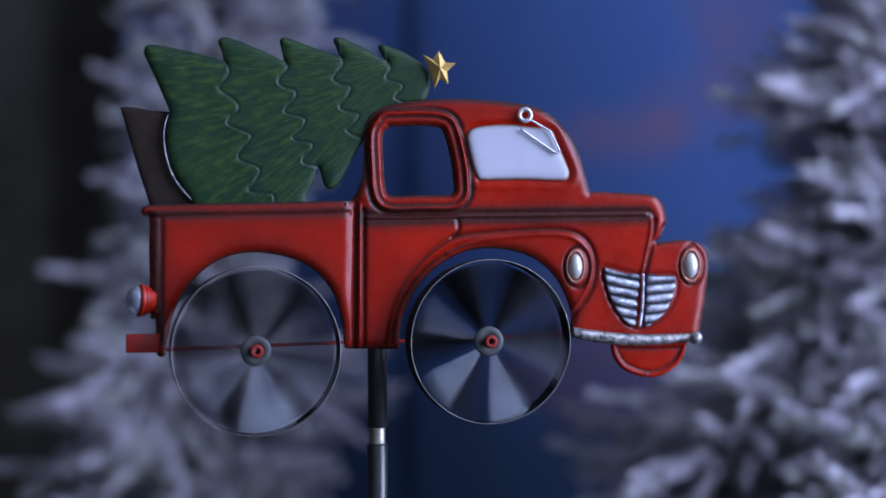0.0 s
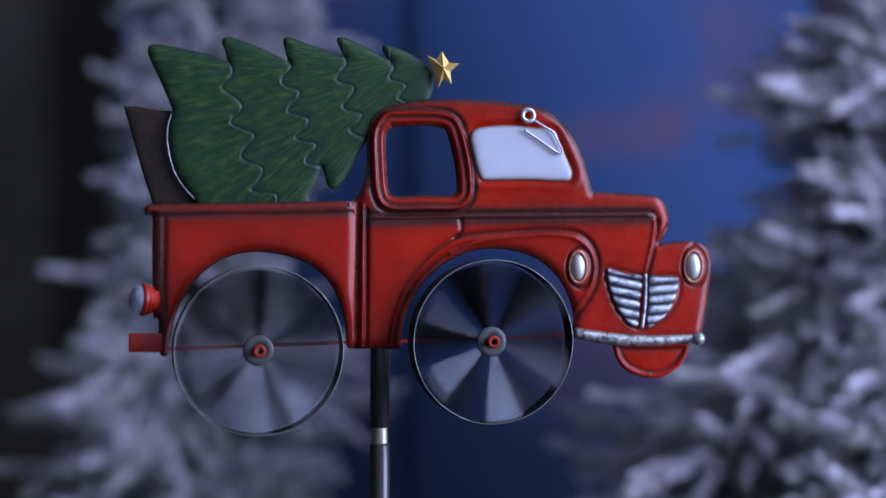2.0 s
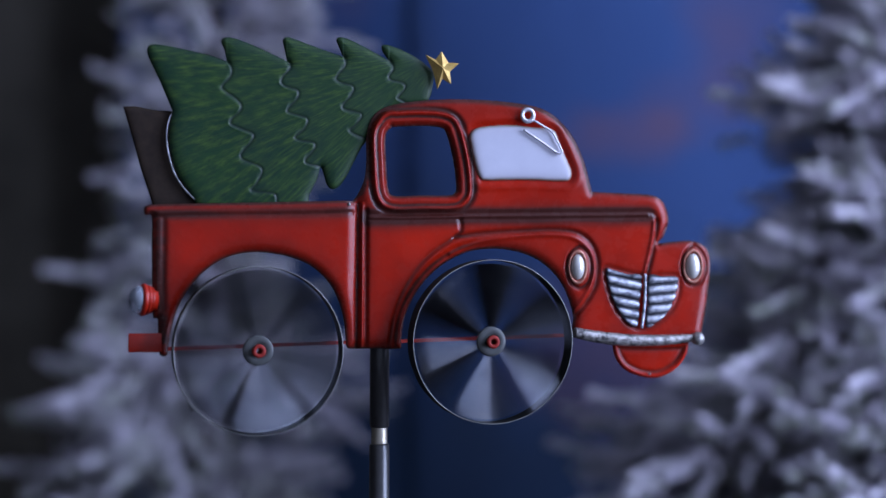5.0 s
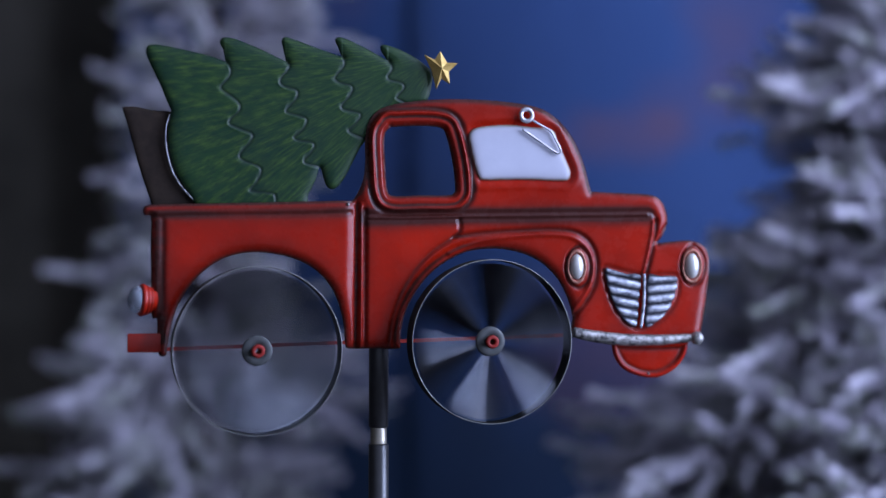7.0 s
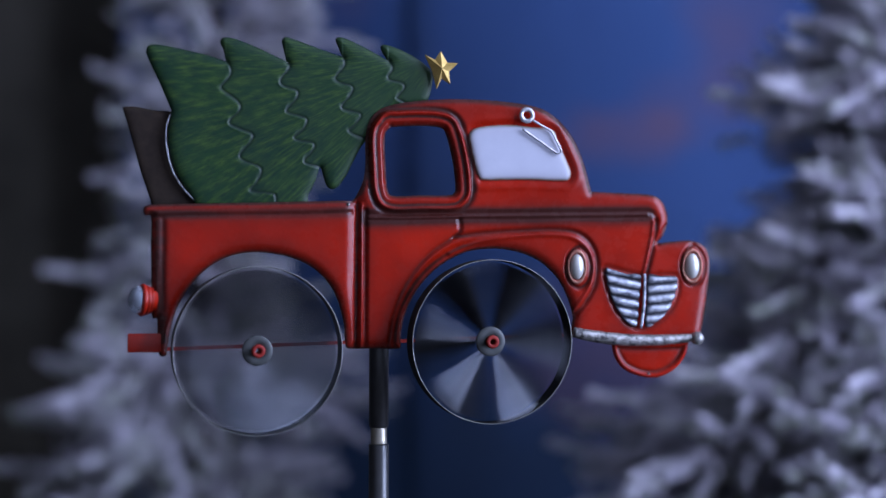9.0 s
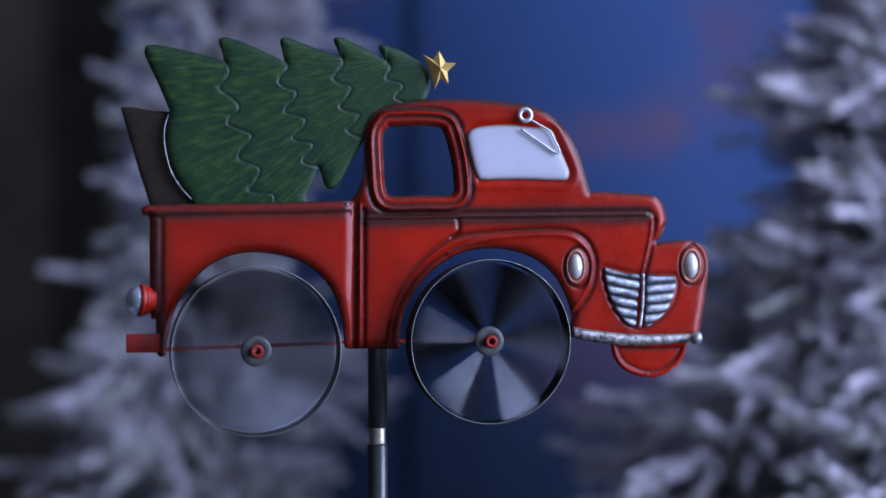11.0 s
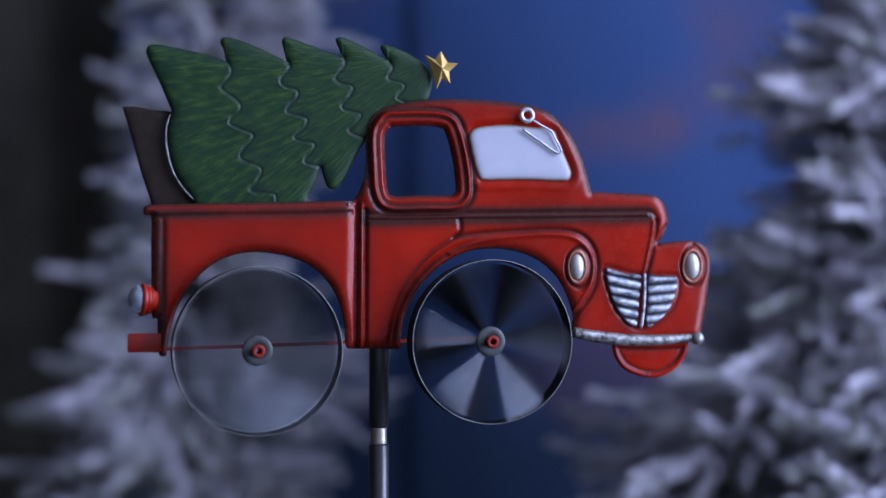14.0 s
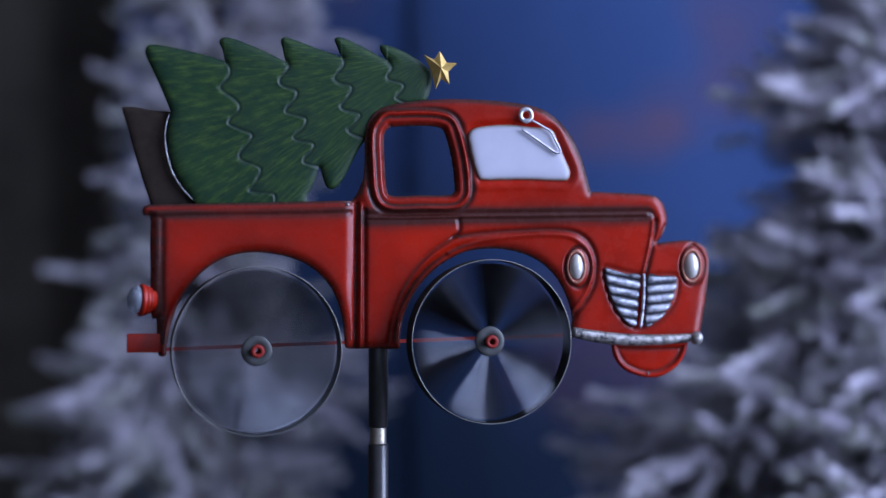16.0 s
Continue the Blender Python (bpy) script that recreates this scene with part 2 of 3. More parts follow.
def plate(name, parent, mat, loops, depth, relief, cell=1.0, thick=1.2, label=""):
    """A stamped metal sheet: loops are its outline and its holes; relief(points, edge distance) gives height and
    darkening (stain and painted shade).
    """
    lo, hi = loops[0].min(0) - cell, loops[0].max(0) + cell
    nx, nz = (np.ceil((hi - lo) / cell)).astype(int) + 1
    gx, gz = np.meshgrid(np.arange(nx), np.arange(nz), indexing="ij")
    pts = np.stack([lo[0] + gx.ravel() * cell, lo[1] + gz.ravel() * cell], 1)
    mid = pts.reshape(nx, nz, 2)[:-1, :-1].reshape(-1, 2) + cell / 2
    keep = within(mid, loops[0])
    for hole in loops[1:]:
        keep &= ~within(mid, hole)
    ids = np.arange(nx * nz).reshape(nx, nz)
    quads = np.stack([ids[:-1, :-1].ravel(), ids[1:, :-1].ravel(), ids[1:, 1:].ravel(), ids[:-1, 1:].ravel()], 1)[keep]
    used, flat = np.unique(quads, return_inverse=True)
    quads = flat.reshape(-1, 4)
    pts = pts[used]
    sides = np.concatenate([quads[:, [k, (k + 1) % 4]] for k in range(4)])
    key = np.sort(sides, 1)
    _, first, count = np.unique(key, axis=0, return_index=True, return_counts=True)
    rim = sides[first[count == 1]]
    border = np.unique(rim)
    best = np.full(len(border), 1e18)
    goal = pts[border].copy()
    for loop in loops:
        d, q = nearest(pts[border], loop, True)
        near = d < best
        best[near], goal[near] = d[near], q[near]
    pts[border] = goal
    edge = np.full(len(pts), 1e18)
    for loop in loops:
        edge = np.minimum(edge, nearest(pts, loop, True)[0])
    height, glaze_and_shade = relief(pts, edge)
    n = len(pts)
    front = np.stack([pts[:, 0], -depth - height, pts[:, 1]], 1) * 0.001
    back = front + np.array([0, thick * 0.001, 0])
    faces = [tuple(q) for q in quads.tolist()] + [tuple(n + i for i in reversed(q)) for q in quads.tolist()]
    faces += [(b, a, a + n, b + n) for a, b in rim.tolist()]
    me = bpy.data.meshes.new(name)
    me.from_pydata(np.concatenate([front, back]).tolist(), [], faces)
    me.materials.append(mat)
    me.polygons.foreach_set("use_smooth", [True] * len(me.polygons))
    attribute = me.attributes.new("glaze_and_shade", "FLOAT", "POINT")
    attribute.data.foreach_set("value", np.concatenate([glaze_and_shade, glaze_and_shade]).astype(np.float32))
    ob = new(name, me)
    ob.parent = parent
    return tagged(ob, label)


def lathe(bm, profile, m, n=32, close=False):
    """Turns (radius, height) pairs about the z axis of m."""
    rings = []
    for r, h in profile:
        if r < 1e-7:
            rings.append([bm.verts.new(m @ Vector((0, 0, h)))])
        else:
            rings.append([bm.verts.new(m @ Vector((r * math.cos(2 * math.pi * i / n), r * math.sin(2 * math.pi * i / n), h))) for i in range(n)])
    pairs = list(zip(rings[:-1], rings[1:])) + ([(rings[-1], rings[0])] if close else [])
    for a, b in pairs:
        for i in range(n):
            j = (i + 1) % n
            if len(a) == 1 and len(b) == 1:
                continue
            if len(a) == 1:
                bm.faces.new((a[0], b[j], b[i]))
            elif len(b) == 1:
                bm.faces.new((a[i], a[j], b[0]))
            else:
                bm.faces.new((a[i], a[j], b[j], b[i]))
    return bm


def tube(bm, points, radius, n=10):
    """A round bar along a line of points, with a radius for all or for each."""
    points = [Vector(p) for p in points]
    radii = radius if isinstance(radius, (list, tuple)) else [radius] * len(points)
    rings = []
    for i, p in enumerate(points):
        d = (points[min(i + 1, len(points) - 1)] - points[max(i - 1, 0)]).normalized()
        side = d.cross(Vector((0.013, 1, 0.02))).normalized()
        up = side.cross(d)
        rings.append([bm.verts.new(p + radii[i] * (math.cos(2 * math.pi * k / n) * side + math.sin(2 * math.pi * k / n) * up)) for k in range(n)])
    for a, b in zip(rings[:-1], rings[1:]):
        for k in range(n):
            bm.faces.new((a[k], a[(k + 1) % n], b[(k + 1) % n], b[k]))
    bm.faces.new(list(reversed(rings[0])))
    bm.faces.new(rings[-1])
    return bm


def box(bm, lo, hi, bevel=0.0):
    made = bmesh.ops.create_cube(bm, size=1.0)["verts"]
    for v in made:
        v.co = Vector([lo[k] + (v.co[k] + 0.5) * (hi[k] - lo[k]) for k in range(3)])
    if bevel:
        edges = list({e for v in made for e in v.link_edges})
        bmesh.ops.bevel(bm, geom=edges, offset=bevel, segments=2, affect="EDGES", profile=0.5)
    return bm


# ---- the setting ----
def slab(name, lo, hi, mat, label, category):
    bm = box(bmesh.new(), lo, hi)
    me = bpy.data.meshes.new(name)
    bm.to_mesh(me)
    bm.free()
    me.materials.append(mat)
    return tagged(new(name, me), label, category, "", "structure")


# floor is out of view, kept dark so the blades reflect less
slab("ground", (-30, -30, -0.1), (30, 30, 0.0), FLOOR, "dark floor boards under the trees and stake", "floor")
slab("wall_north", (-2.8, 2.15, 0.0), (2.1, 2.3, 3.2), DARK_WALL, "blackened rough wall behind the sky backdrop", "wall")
# unseen room shell, added to bounce fill light and shape reflections
slab("wall_south", (-2.8, -2.8, 0.0), (2.1, -2.65, 3.2), ROOM, "plain grey wall, unseen, added for fill light and reflections", "wall")
# unseen wall, added and kept dark so the upper blades reflect dark
slab("wall_west", (-2.8, -2.65, 0.0), (-2.65, 2.15, 3.2), DARK_SIDE, "dark side wall, unseen, added for dark reflections in the blades", "wall")
slab("ceiling", (-2.8, -2.8, 3.2), (2.1, 2.3, 3.3), ROOM, "plain grey ceiling, unseen, added for fill light and reflections", "ceiling")


def wall_with_opening():
    """The east wall, unseen and added, built round one tall opening for the lamp."""
    bm = bmesh.new()
    for lo, hi in (((1.9, -2.65, 0.0), (2.1, 2.15, 0.4)), ((1.9, -2.65, 2.8), (2.1, 2.15, 3.2)), ((1.9, -2.65, 0.4), (2.1, -1.4, 2.8)), ((1.9, 0.1, 0.4), (2.1, 2.15, 2.8))):
        box(bm, lo, hi)
    me = bpy.data.meshes.new("wall_east")
    bm.to_mesh(me)
    bm.free()
    me.materials.append(ROOM)
    return tagged(new("wall_east", me), "plain grey wall with a lamp opening, unseen, added to close the room", "wall", "", "structure")


wall_with_opening()


def backdrop_sheet(x0, x1):
    """A hanging printed sheet with shallow vertical folds."""
    cols, rows = 60, 30
    verts, faces = [], []
    for back in (0, 1):
        for i in range(cols + 1):
            for j in range(rows + 1):
                x, z = x0 + (x1 - x0) * i / cols, 0.01 + 2.7 * j / rows
                verts.append((x, 1.9 + 0.012 * noise.noise((x * 3, 0, z * 0.4)) + 0.006 * back, z))
    n = (cols + 1) * (rows + 1)
    at = lambda i, j: i * (rows + 1) + j
    for i in range(cols):
        for j in range(rows):
            q = (at(i, j), at(i + 1, j), at(i + 1, j + 1), at(i, j + 1))
            faces += [q, tuple(n + k for k in reversed(q))]
    for i in range(cols):
        for j in (0, rows):
            faces.append((at(i, j), at(i + 1, j), n + at(i + 1, j), n + at(i, j)))
    for j in range(rows):
        for i in (0, cols):
            faces.append((at(i, j), at(i, j + 1), n + at(i, j + 1), n + at(i, j)))
    me = bpy.data.meshes.new("backdrop")
    me.from_pydata(verts, [], faces)
    me.materials.append(SKY)
    me.polygons.foreach_set("use_smooth", [True] * len(me.polygons))
    return tagged(new("backdrop", me), "blue dusk sky backdrop sheet with pinkish clouds", "backdrop", "", "structure")


backdrop_sheet(-0.62, -0.0745)
backdrop_sheet(-0.0690, 1.85)


# ---- flocked fir trees ----
def flocked_tree(place, height, radius_at, seed, label, first_tier, tiers, snowy, boughs):
    rnd = np.random.RandomState(seed)
    root = new("flocked_fir_tree")
    root.location = place
    tagged(root, label, "christmas tree", "flocked trees behind the spinner")
    bm = bmesh.new()
    lathe(bm, [(0.0, 0.0), (0.035, 0.0), (0.028, 0.3 * height), (0.016, 0.7 * height), (0.003, height), (0.0, height)], Matrix.Identity(4), 12)
    limb_ends, twigs = [], []
    for k in range(tiers):
        z = first_tier + (height - 0.05 - first_tier) * (k / tiers) ** 0.95
        count = boughs
        turn = rnd.rand() * 6.28
        for i in range(count):
            a = turn + 6.283 * (i + rnd.rand() * 0.5) / count
            spread = 0.84 + 0.24 * rnd.rand()
            out = np.array([math.cos(a), math.sin(a), 0])
            rise = -1.0 + 1.7 * rnd.rand()
            base = np.array([0, 0, z + 0.09 * (rnd.rand() - 0.5)])
            r = radius_at(base[2], out[0]) * spread
            for _ in range(3):
                r = max(0.02, 0.5 * r + 0.5 * spread * radius_at(base[2] + rise * r * 0.5 - 0.06 * r, out[0]))
            tip = base + out * r + np.array([0, 0, rise * r * 0.5 - 0.06 * r])
            limb_ends.append((base, tip))
            side = np.array([-out[1], out[0], 0])
            steps = max(3, int(r / 0.030))
            for s in range(1, steps + 1):
                f = s / steps
                p = base + (tip - base) * f
                if s == steps:
                    ways = [out + np.array([0, 0, 0.4 * rise])]
                else:
                    ways = [out * (0.5 + 0.6 * rnd.rand()) + side * sg * (0.2 + 0.9 * rnd.rand()) + np.array([0, 0, 0.35 * rise - 0.75 + 1.5 * rnd.rand()]) for sg in (-1, 1)]
                for w in ways:
                    twigs.append((p, w / np.linalg.norm(w), (0.085 + 0.05 * rnd.rand()) * (1.1 - 0.25 * f)))
    for base, tip in limb_ends:
        tube(bm, [base, base + (tip - base) * 0.5 - np.array([0, 0, 0.006]), tip], [0.006, 0.004, 0.002], 5)
    part("trunk", bm, BARK_BROWN, root, "brown bark trunk with thin limbs")
    verts, faces, slots = [], [], []
    for p, w, length in twigs:
        up = np.array([0, 0, 1.0]) - w * w[2]
        up /= np.linalg.norm(up)
        cross = np.cross(w, up)
        heavy = rnd.rand() < snowy
        count = 80
        f = rnd.rand(count)
        a = rnd.rand(count) * 6.283
        f[:6], a[:6] = 1.0, np.arange(6) * 1.05
        radial = np.cos(a)[:, None] * up + np.sin(a)[:, None] * cross
        start = p + w * (f * length)[:, None]
        lean = 1.0 + 0.8 * f[:, None]
        way = radial + w * lean
        way /= np.linalg.norm(way, axis=1)[:, None]
        reach = (0.015 + 0.010 * rnd.rand(count))[:, None] * (1.1 - 0.25 * f[:, None])
        across = np.cross(way, radial)
        across /= np.linalg.norm(across, axis=1)[:, None] + 1e-9
        wide = np.where(np.cos(a) > -0.35, 0.0044, 0.0018)[:, None] * (1.0 if heavy else 0.75)
        thick = np.cross(way, across)
        mid = start + way * reach * 0.25
        block = np.stack([mid + across * wide, mid - across * wide * 0.6 + thick * wide, mid - across * wide * 0.6 - thick * wide, start + way * reach], 1)
        n0 = len(verts)
        verts.extend(block.reshape(-1, 3).tolist())
        white = rnd.rand(count) < np.where(np.cos(a) > -0.35, 0.92, 0.6) * (1.0 if heavy else 0.45)
        for i in range(count):
            o = n0 + 4 * i
            faces += [(o, o + 1, o + 3), (o + 1, o + 2, o + 3), (o + 2, o, o + 3)]
            slots += [0 if white[i] else 1] * 3
    me = bpy.data.meshes.new("crown")
    me.from_pydata(verts, [], faces)
    me.materials.append(FLOCK)
    me.materials.append(NEEDLE)
    me.polygons.foreach_set("material_index", slots)
    crown = new("crown", me)
    crown.parent = root
    tagged(crown, "snowy white flocked needles over dark green")
    return root


def uneven(heights, west, east, trim):
    """The crown's reach by height, with a fuller and a barer side, shaped to fit the camera's view."""
    def reach(z, side):
        w, e = np.interp(z, heights, west), np.interp(z, heights, east)
        f = 0.5 + 0.5 * side
        return float(max(0.02, w * (1 - f) + e * f - trim))
    return reach


SLENDER = uneven((0.30, 0.39, 0.46, 0.55, 0.60, 0.635, 0.705, 0.75, 0.81, 0.87, 0.94, 1.0, 1.07, 1.16, 1.95),
                 (0.36, 0.34, 0.31, 0.25, 0.26, 0.32, 0.29, 0.15, 0.13, 0.14, 0.18, 0.13, 0.11, 0.11, 0.02),
                 (0.16, 0.17, 0.19, 0.26, 0.28, 0.24, 0.12, 0.04, 0.05, 0.14, 0.20, 0.22, 0.22, 0.22, 0.02), 0.06)
BROAD = uneven((0.30, 0.47, 0.523, 0.567, 0.612, 0.656, 0.745, 0.804, 0.856, 0.878, 0.908, 0.945, 0.99, 1.056, 1.10, 1.75),
               (0.44, 0.43, 0.41, 0.36, 0.31, 0.28, 0.26, 0.24, 0.17, 0.08, 0.16, 0.21, 0.18, 0.10, 0.07, 0.02),
               (0.46, 0.44, 0.42, 0.38, 0.34, 0.30, 0.28, 0.26, 0.25, 0.24, 0.24, 0.23, 0.22, 0.20, 0.18, 0.02), 0.03)
flocked_tree((-0.363, 1.25, 0.0), 1.95, SLENDER, 7, "slender fir tree thickly flocked with white snow", 0.30, 20, 0.6, 9)
flocked_tree((0.62, 0.85, 0.0), 1.75, BROAD, 12, "broad fir tree flocked with white snow over dark green", 0.30, 30, 0.75, 12)

# ---- the wind spinner: a stamped metal truck on a stake ----
spinner = new("wind_spinner")
spinner.location = (-0.0522, 0.0, 0.0)
tagged(spinner, "red metal truck wind spinner with green tree on black stake", "wind spinner")


def stake():
    x, top, joint, foot = 0.0, 0.80, (0, 632.2)[1] * 0.001, (0, 618.8)[1] * 0.001
    bm = bmesh.new()
    lathe(bm, [(0, top), (0.0078, top), (0.0078, joint + 0.0006), (0.0072, joint), (0, joint)], Matrix.Identity(4), 40)
    part("upper_pole", bm, BLACK, spinner)
    bm = bmesh.new()
    lathe(bm, [(0, joint), (0.0063, joint), *[(0.0066 - 0.0003 * (k % 2), joint - 0.001 - (joint - foot - 0.002) * k / 10) for k in range(11)], (0.0063, foot), (0, foot)], Matrix.Identity(4), 40)
    part("collar", bm, NICKEL, spinner, "bright nickel joint collar")
    bm = bmesh.new()
    lathe(bm, [(0, foot), (0.0075, foot), (0.0080, foot - 0.0008), (0.0080, 0.0), (0, 0.0)], Matrix.Identity(4), 40)
    part("lower_pole", bm, BLACK, spinner)


stake()

WINDOW = spline([(7.7, 870.5), (7.7, 870.5), (28.3, 871.7), (46.6, 870.7), (51.7, 865.3), (57.3, 844.3), (59.6, 824), (58.2, 818.6), (52.7, 816.8), (30.6, 816.6), (10, 816), (4.5, 820.9), (2.7, 841.4), (2.3, 863.7)], 6)
CAB = [(-24, 811.8), (-20.8, 815.3), (-17.6, 821.6), (-14.5, 830.1), (-13.1, 843.4), (-13.1, 861.2), (-10, 874.6), (-2.3, 883.7), (12.3, 888.9), (39.7, 892.6), (72.1, 893.7), (100.2, 892.4), (126.1, 888.8), (142.7, 880.5), (157.1, 864.7), (166.6, 844.2), (171.4, 827.3), (173.4, 820.9)]
NOSE = [(173.4, 820.9), (195.6, 820.1), (222.4, 818.9), (232.7, 814.8), (238.1, 804.6), (238.6, 794), (234.6, 784.7), (231.2, 779.6), (242, 780.5), (256.8, 781.5), (268.2, 778.7), (274.2, 771.7), (275.7, 758.1), (272.7, 730.1), (267.7, 703.5), (266.2, 698.4)]
CHIN = [(266.2, 698.4), (215.1, 698.1), (161.8, 702), (156.1, 704.8), (157.1, 714)]
FRONT_ARCH = [(158, 718.6), (153.7, 733.3), (145.1, 749.8), (130.8, 763.5), (111.9, 771.7), (89.8, 774.5), (67.5, 771.3), (46.6, 760.1), (30.6, 744), (19.6, 724.3), (15.9, 707.4), (15.5, 696.6)]
SILL = [(15.5, 696.6), (12.3, 694.9), (-5.9, 695.6), (-25.3, 695.4), (-28.9, 698.1)]
REAR_ARCH = [(-28.9, 698.1), (-31.1, 719), (-38.3, 740.3), (-50.8, 755.9), (-68.6, 766.1), (-90.7, 770.9), (-110.4, 770.5), (-127.8, 764.8), (-143.8, 752.7), (-156.7, 734.9), (-163.6, 717.2), (-167, 699.9), (-167.5, 693)]
TAIL = [(-167.5, 693), (-170.5, 691.3), (-173.9, 694), (-174.7, 707), (-175.2, 719.9), (-178.6, 721.7), (-179.4, 739.9), (-179.8, 774.4), (-179.8, 797.8), (-184.1, 799.5), (-185.8, 802.9), (-184.1, 806.4), (-179.4, 807.7)]
BED = [(-179.4, 807.7), (-143, 808.8), (-99.5, 809.9), (-59.7, 811.1), (-26.7, 812.2)]


SCREEN = spline([(70, 864.5), (75.1, 870.5), (90, 873), (106.4, 873.7), (122.9, 872.2), (139, 870.6), (144.2, 861.1), (149.9, 848.4), (154.7, 837.1), (152.8, 830.2), (144.2, 829.2), (113.4, 829.8), (84.4, 829.1), (78.3, 831.3), (74.2, 842.1), (71.4, 854.6)], 6)


def joined(*runs):
    out = []
    for run in runs:
        line = spline(run, 5, closed=False)
        out.append(line[:-1])
    return np.concatenate(out)


BODY = joined(CAB, NOSE, CHIN, FRONT_ARCH, SILL, REAR_ARCH, TAIL, BED)


def body_relief(p, edge):
    h = 3.3 * (1 - np.exp(-(edge / 3.6) ** 1.5))
    g = np.maximum(1.1 * bell(edge, 2.4), 0.62 * np.exp(-edge / 8.0))

    def line(points, closed=False):
        return nearest(p, spline(points, 5, closed), closed)[0]

    def groove(points, deep, wide, stain, closed=False):
        nonlocal h, g
        d = line(points, closed)
        h = h - deep * bell(d, wide)
        g = np.maximum(g, np.maximum(0.9 * stain * bell(d, wide * 1.3), 0.55 * stain * np.exp(-d / (wide * 3.2))))

    def ridge(points, high, wide):
        nonlocal h
        h = h + high * bell(line(points), wide)

    # the moulded rings round the side window
    w = nearest(p, WINDOW, True)[0]
    ring = w < 18
    h = np.where(ring, h + 1.3 * bell(w - 3.8, 2.0) + 2.3 * bell(w - 10.3, 1.6) - 1.5 * bell(w - 14.0, 2.2), h)
    g = np.maximum(g, 1.05 * bell(w - 7.4, 1.4))
    g = np.maximum(g, 1.0 * bell(w - 14.0, 3.0) * (w < 20))
    g = np.maximum(g, 1.25 * bell(line(CAB), 4.2) * (p[:, 1] > WINDOW[:, 1].min()))
    # the joint between the bed and the cab
    groove([(-19.5, 809.1), (-19.9, 774.4), (-20.4, 738.9), (-20.8, 697.1)], 3.2, 6.5, 0.0)
    groove([(-19.5, 809.1), (-19.9, 774.4), (-20.4, 738.9), (-20.8, 697.1)], 1.8, 1.8, 0.9)
    ridge([(-16.7, 809.1), (-16.7, 774.4), (-16.7, 738.9), (-17.2, 697.1)], 1.6, 1.3)
    groove([(-13.6, 804.7), (-13.6, 774.4), (-13.6, 738.8), (-13.6, 697.9)], 1.7, 1.8, 0.6)
    # the fold under the rail of the bed, and its corner post
    groove([(-178.1, 798.2), (-151.6, 799.2), (-108.2, 800.3), (-64.2, 800.9), (-24.9, 802.4)], 1.3, 2.2, 0.75)
    groove([(-170.9, 796.1), (-170.9, 774.4), (-171.3, 748.5), (-170.5, 722.5)], 1.4, 2.4, 0.95)
    # the belt line along the cab and the bonnet
    groove([(-11.3, 801.2), (21.4, 801.3), (62.8, 802.4), (104.9, 803.1), (152.3, 803.8), (195.6, 804.4), (219.9, 805), (225.8, 803.2), (228.3, 797.6)], 1.1, 1.9, 0.85)
    groove([(-10.4, 796.7), (21.4, 796.8), (58.2, 797.9), (104.9, 798.1), (152.3, 799.2), (190.7, 799.8), (218, 800.4)], 0.8, 1.3, 0.6)
    ridge([(-11.3, 798.9), (58.2, 800.1), (152.3, 801.5), (195.6, 802.1), (219.9, 802.7)], 0.8, 1.2)
    # old brushed patina along the belt line and under the bed rail
    g = np.maximum(g, 1.5 * bell(line([(-12.2, 798.9), (58.2, 799.7), (152.3, 801.5), (219.9, 802.7)]), 7.5))
    g = np.maximum(g, 0.95 * bell(line([(-180.7, 799.9), (-108.2, 801.1), (-27.6, 803.3)]), 5.5))
    g = np.maximum(g, 1.0 * bell(line([(-173.9, 793.9), (-173.9, 757.1), (-171.3, 705.2)]), 6.0))
    # the crease down the bonnet to the grille
    groove([(228.3, 797.6), (227.3, 783.7), (223.4, 767.5), (219, 750.4)], 2.0, 1.7, 0.9)
    ridge([(224.8, 796.7), (223.4, 783.7), (219.9, 767.5), (216, 752.3)], 1.5, 1.3)
    groove([(237.1, 793), (232.7, 785.6), (229.7, 778.2)], 1.5, 2.0, 0.7)
    # door edge
    groove([(62.4, 797), (62.4, 788), (53.6, 780.8), (38.8, 770.9), (25.1, 755.6), (14.1, 736), (7.7, 716.4), (5, 696.8)], 1.7, 1.9, 0.75)
    # the wing steps down to a narrow lip round the front wheel
    lip = line(FRONT_ARCH)
    side = np.clip((95 - p[:, 0]) / 35, 0, 1)
    h = h + side * (1.4 * bell(lip - 1.6, 1.4) - 1.9 / (1 + np.exp((lip - 7.6) / 0.8)) * (lip < 30) + 0.5 * bell(lip - 10.5, 2.5))
    g = np.maximum(g, side * 0.95 * bell(lip - 5.0, 2.0))
    # the windscreen sits in a shallow recess
    pane = nearest(p, SCREEN, True)[0]
    h = h - 1.3 * bell(pane, 2.6) + 0.5 * bell(pane - 6, 2.5)
    # front wing
    ridge([(54.5, 770.4), (79.1, 779.9), (104.9, 784), (133.2, 785.9), (154.7, 784.1), (166.6, 776.3), (172.9, 763.4), (171.4, 746.9), (164.7, 734.1), (158, 726.4)], 1.3, 1.8)
    groove([(58.2, 783.5), (81.4, 786.7), (114.3, 789), (140.3, 790), (159.4, 787.7), (171.4, 779.1), (177.2, 764.3), (175.8, 746.9), (169, 733.1), (159.4, 721.3)], 1.9, 2.1, 0.8)
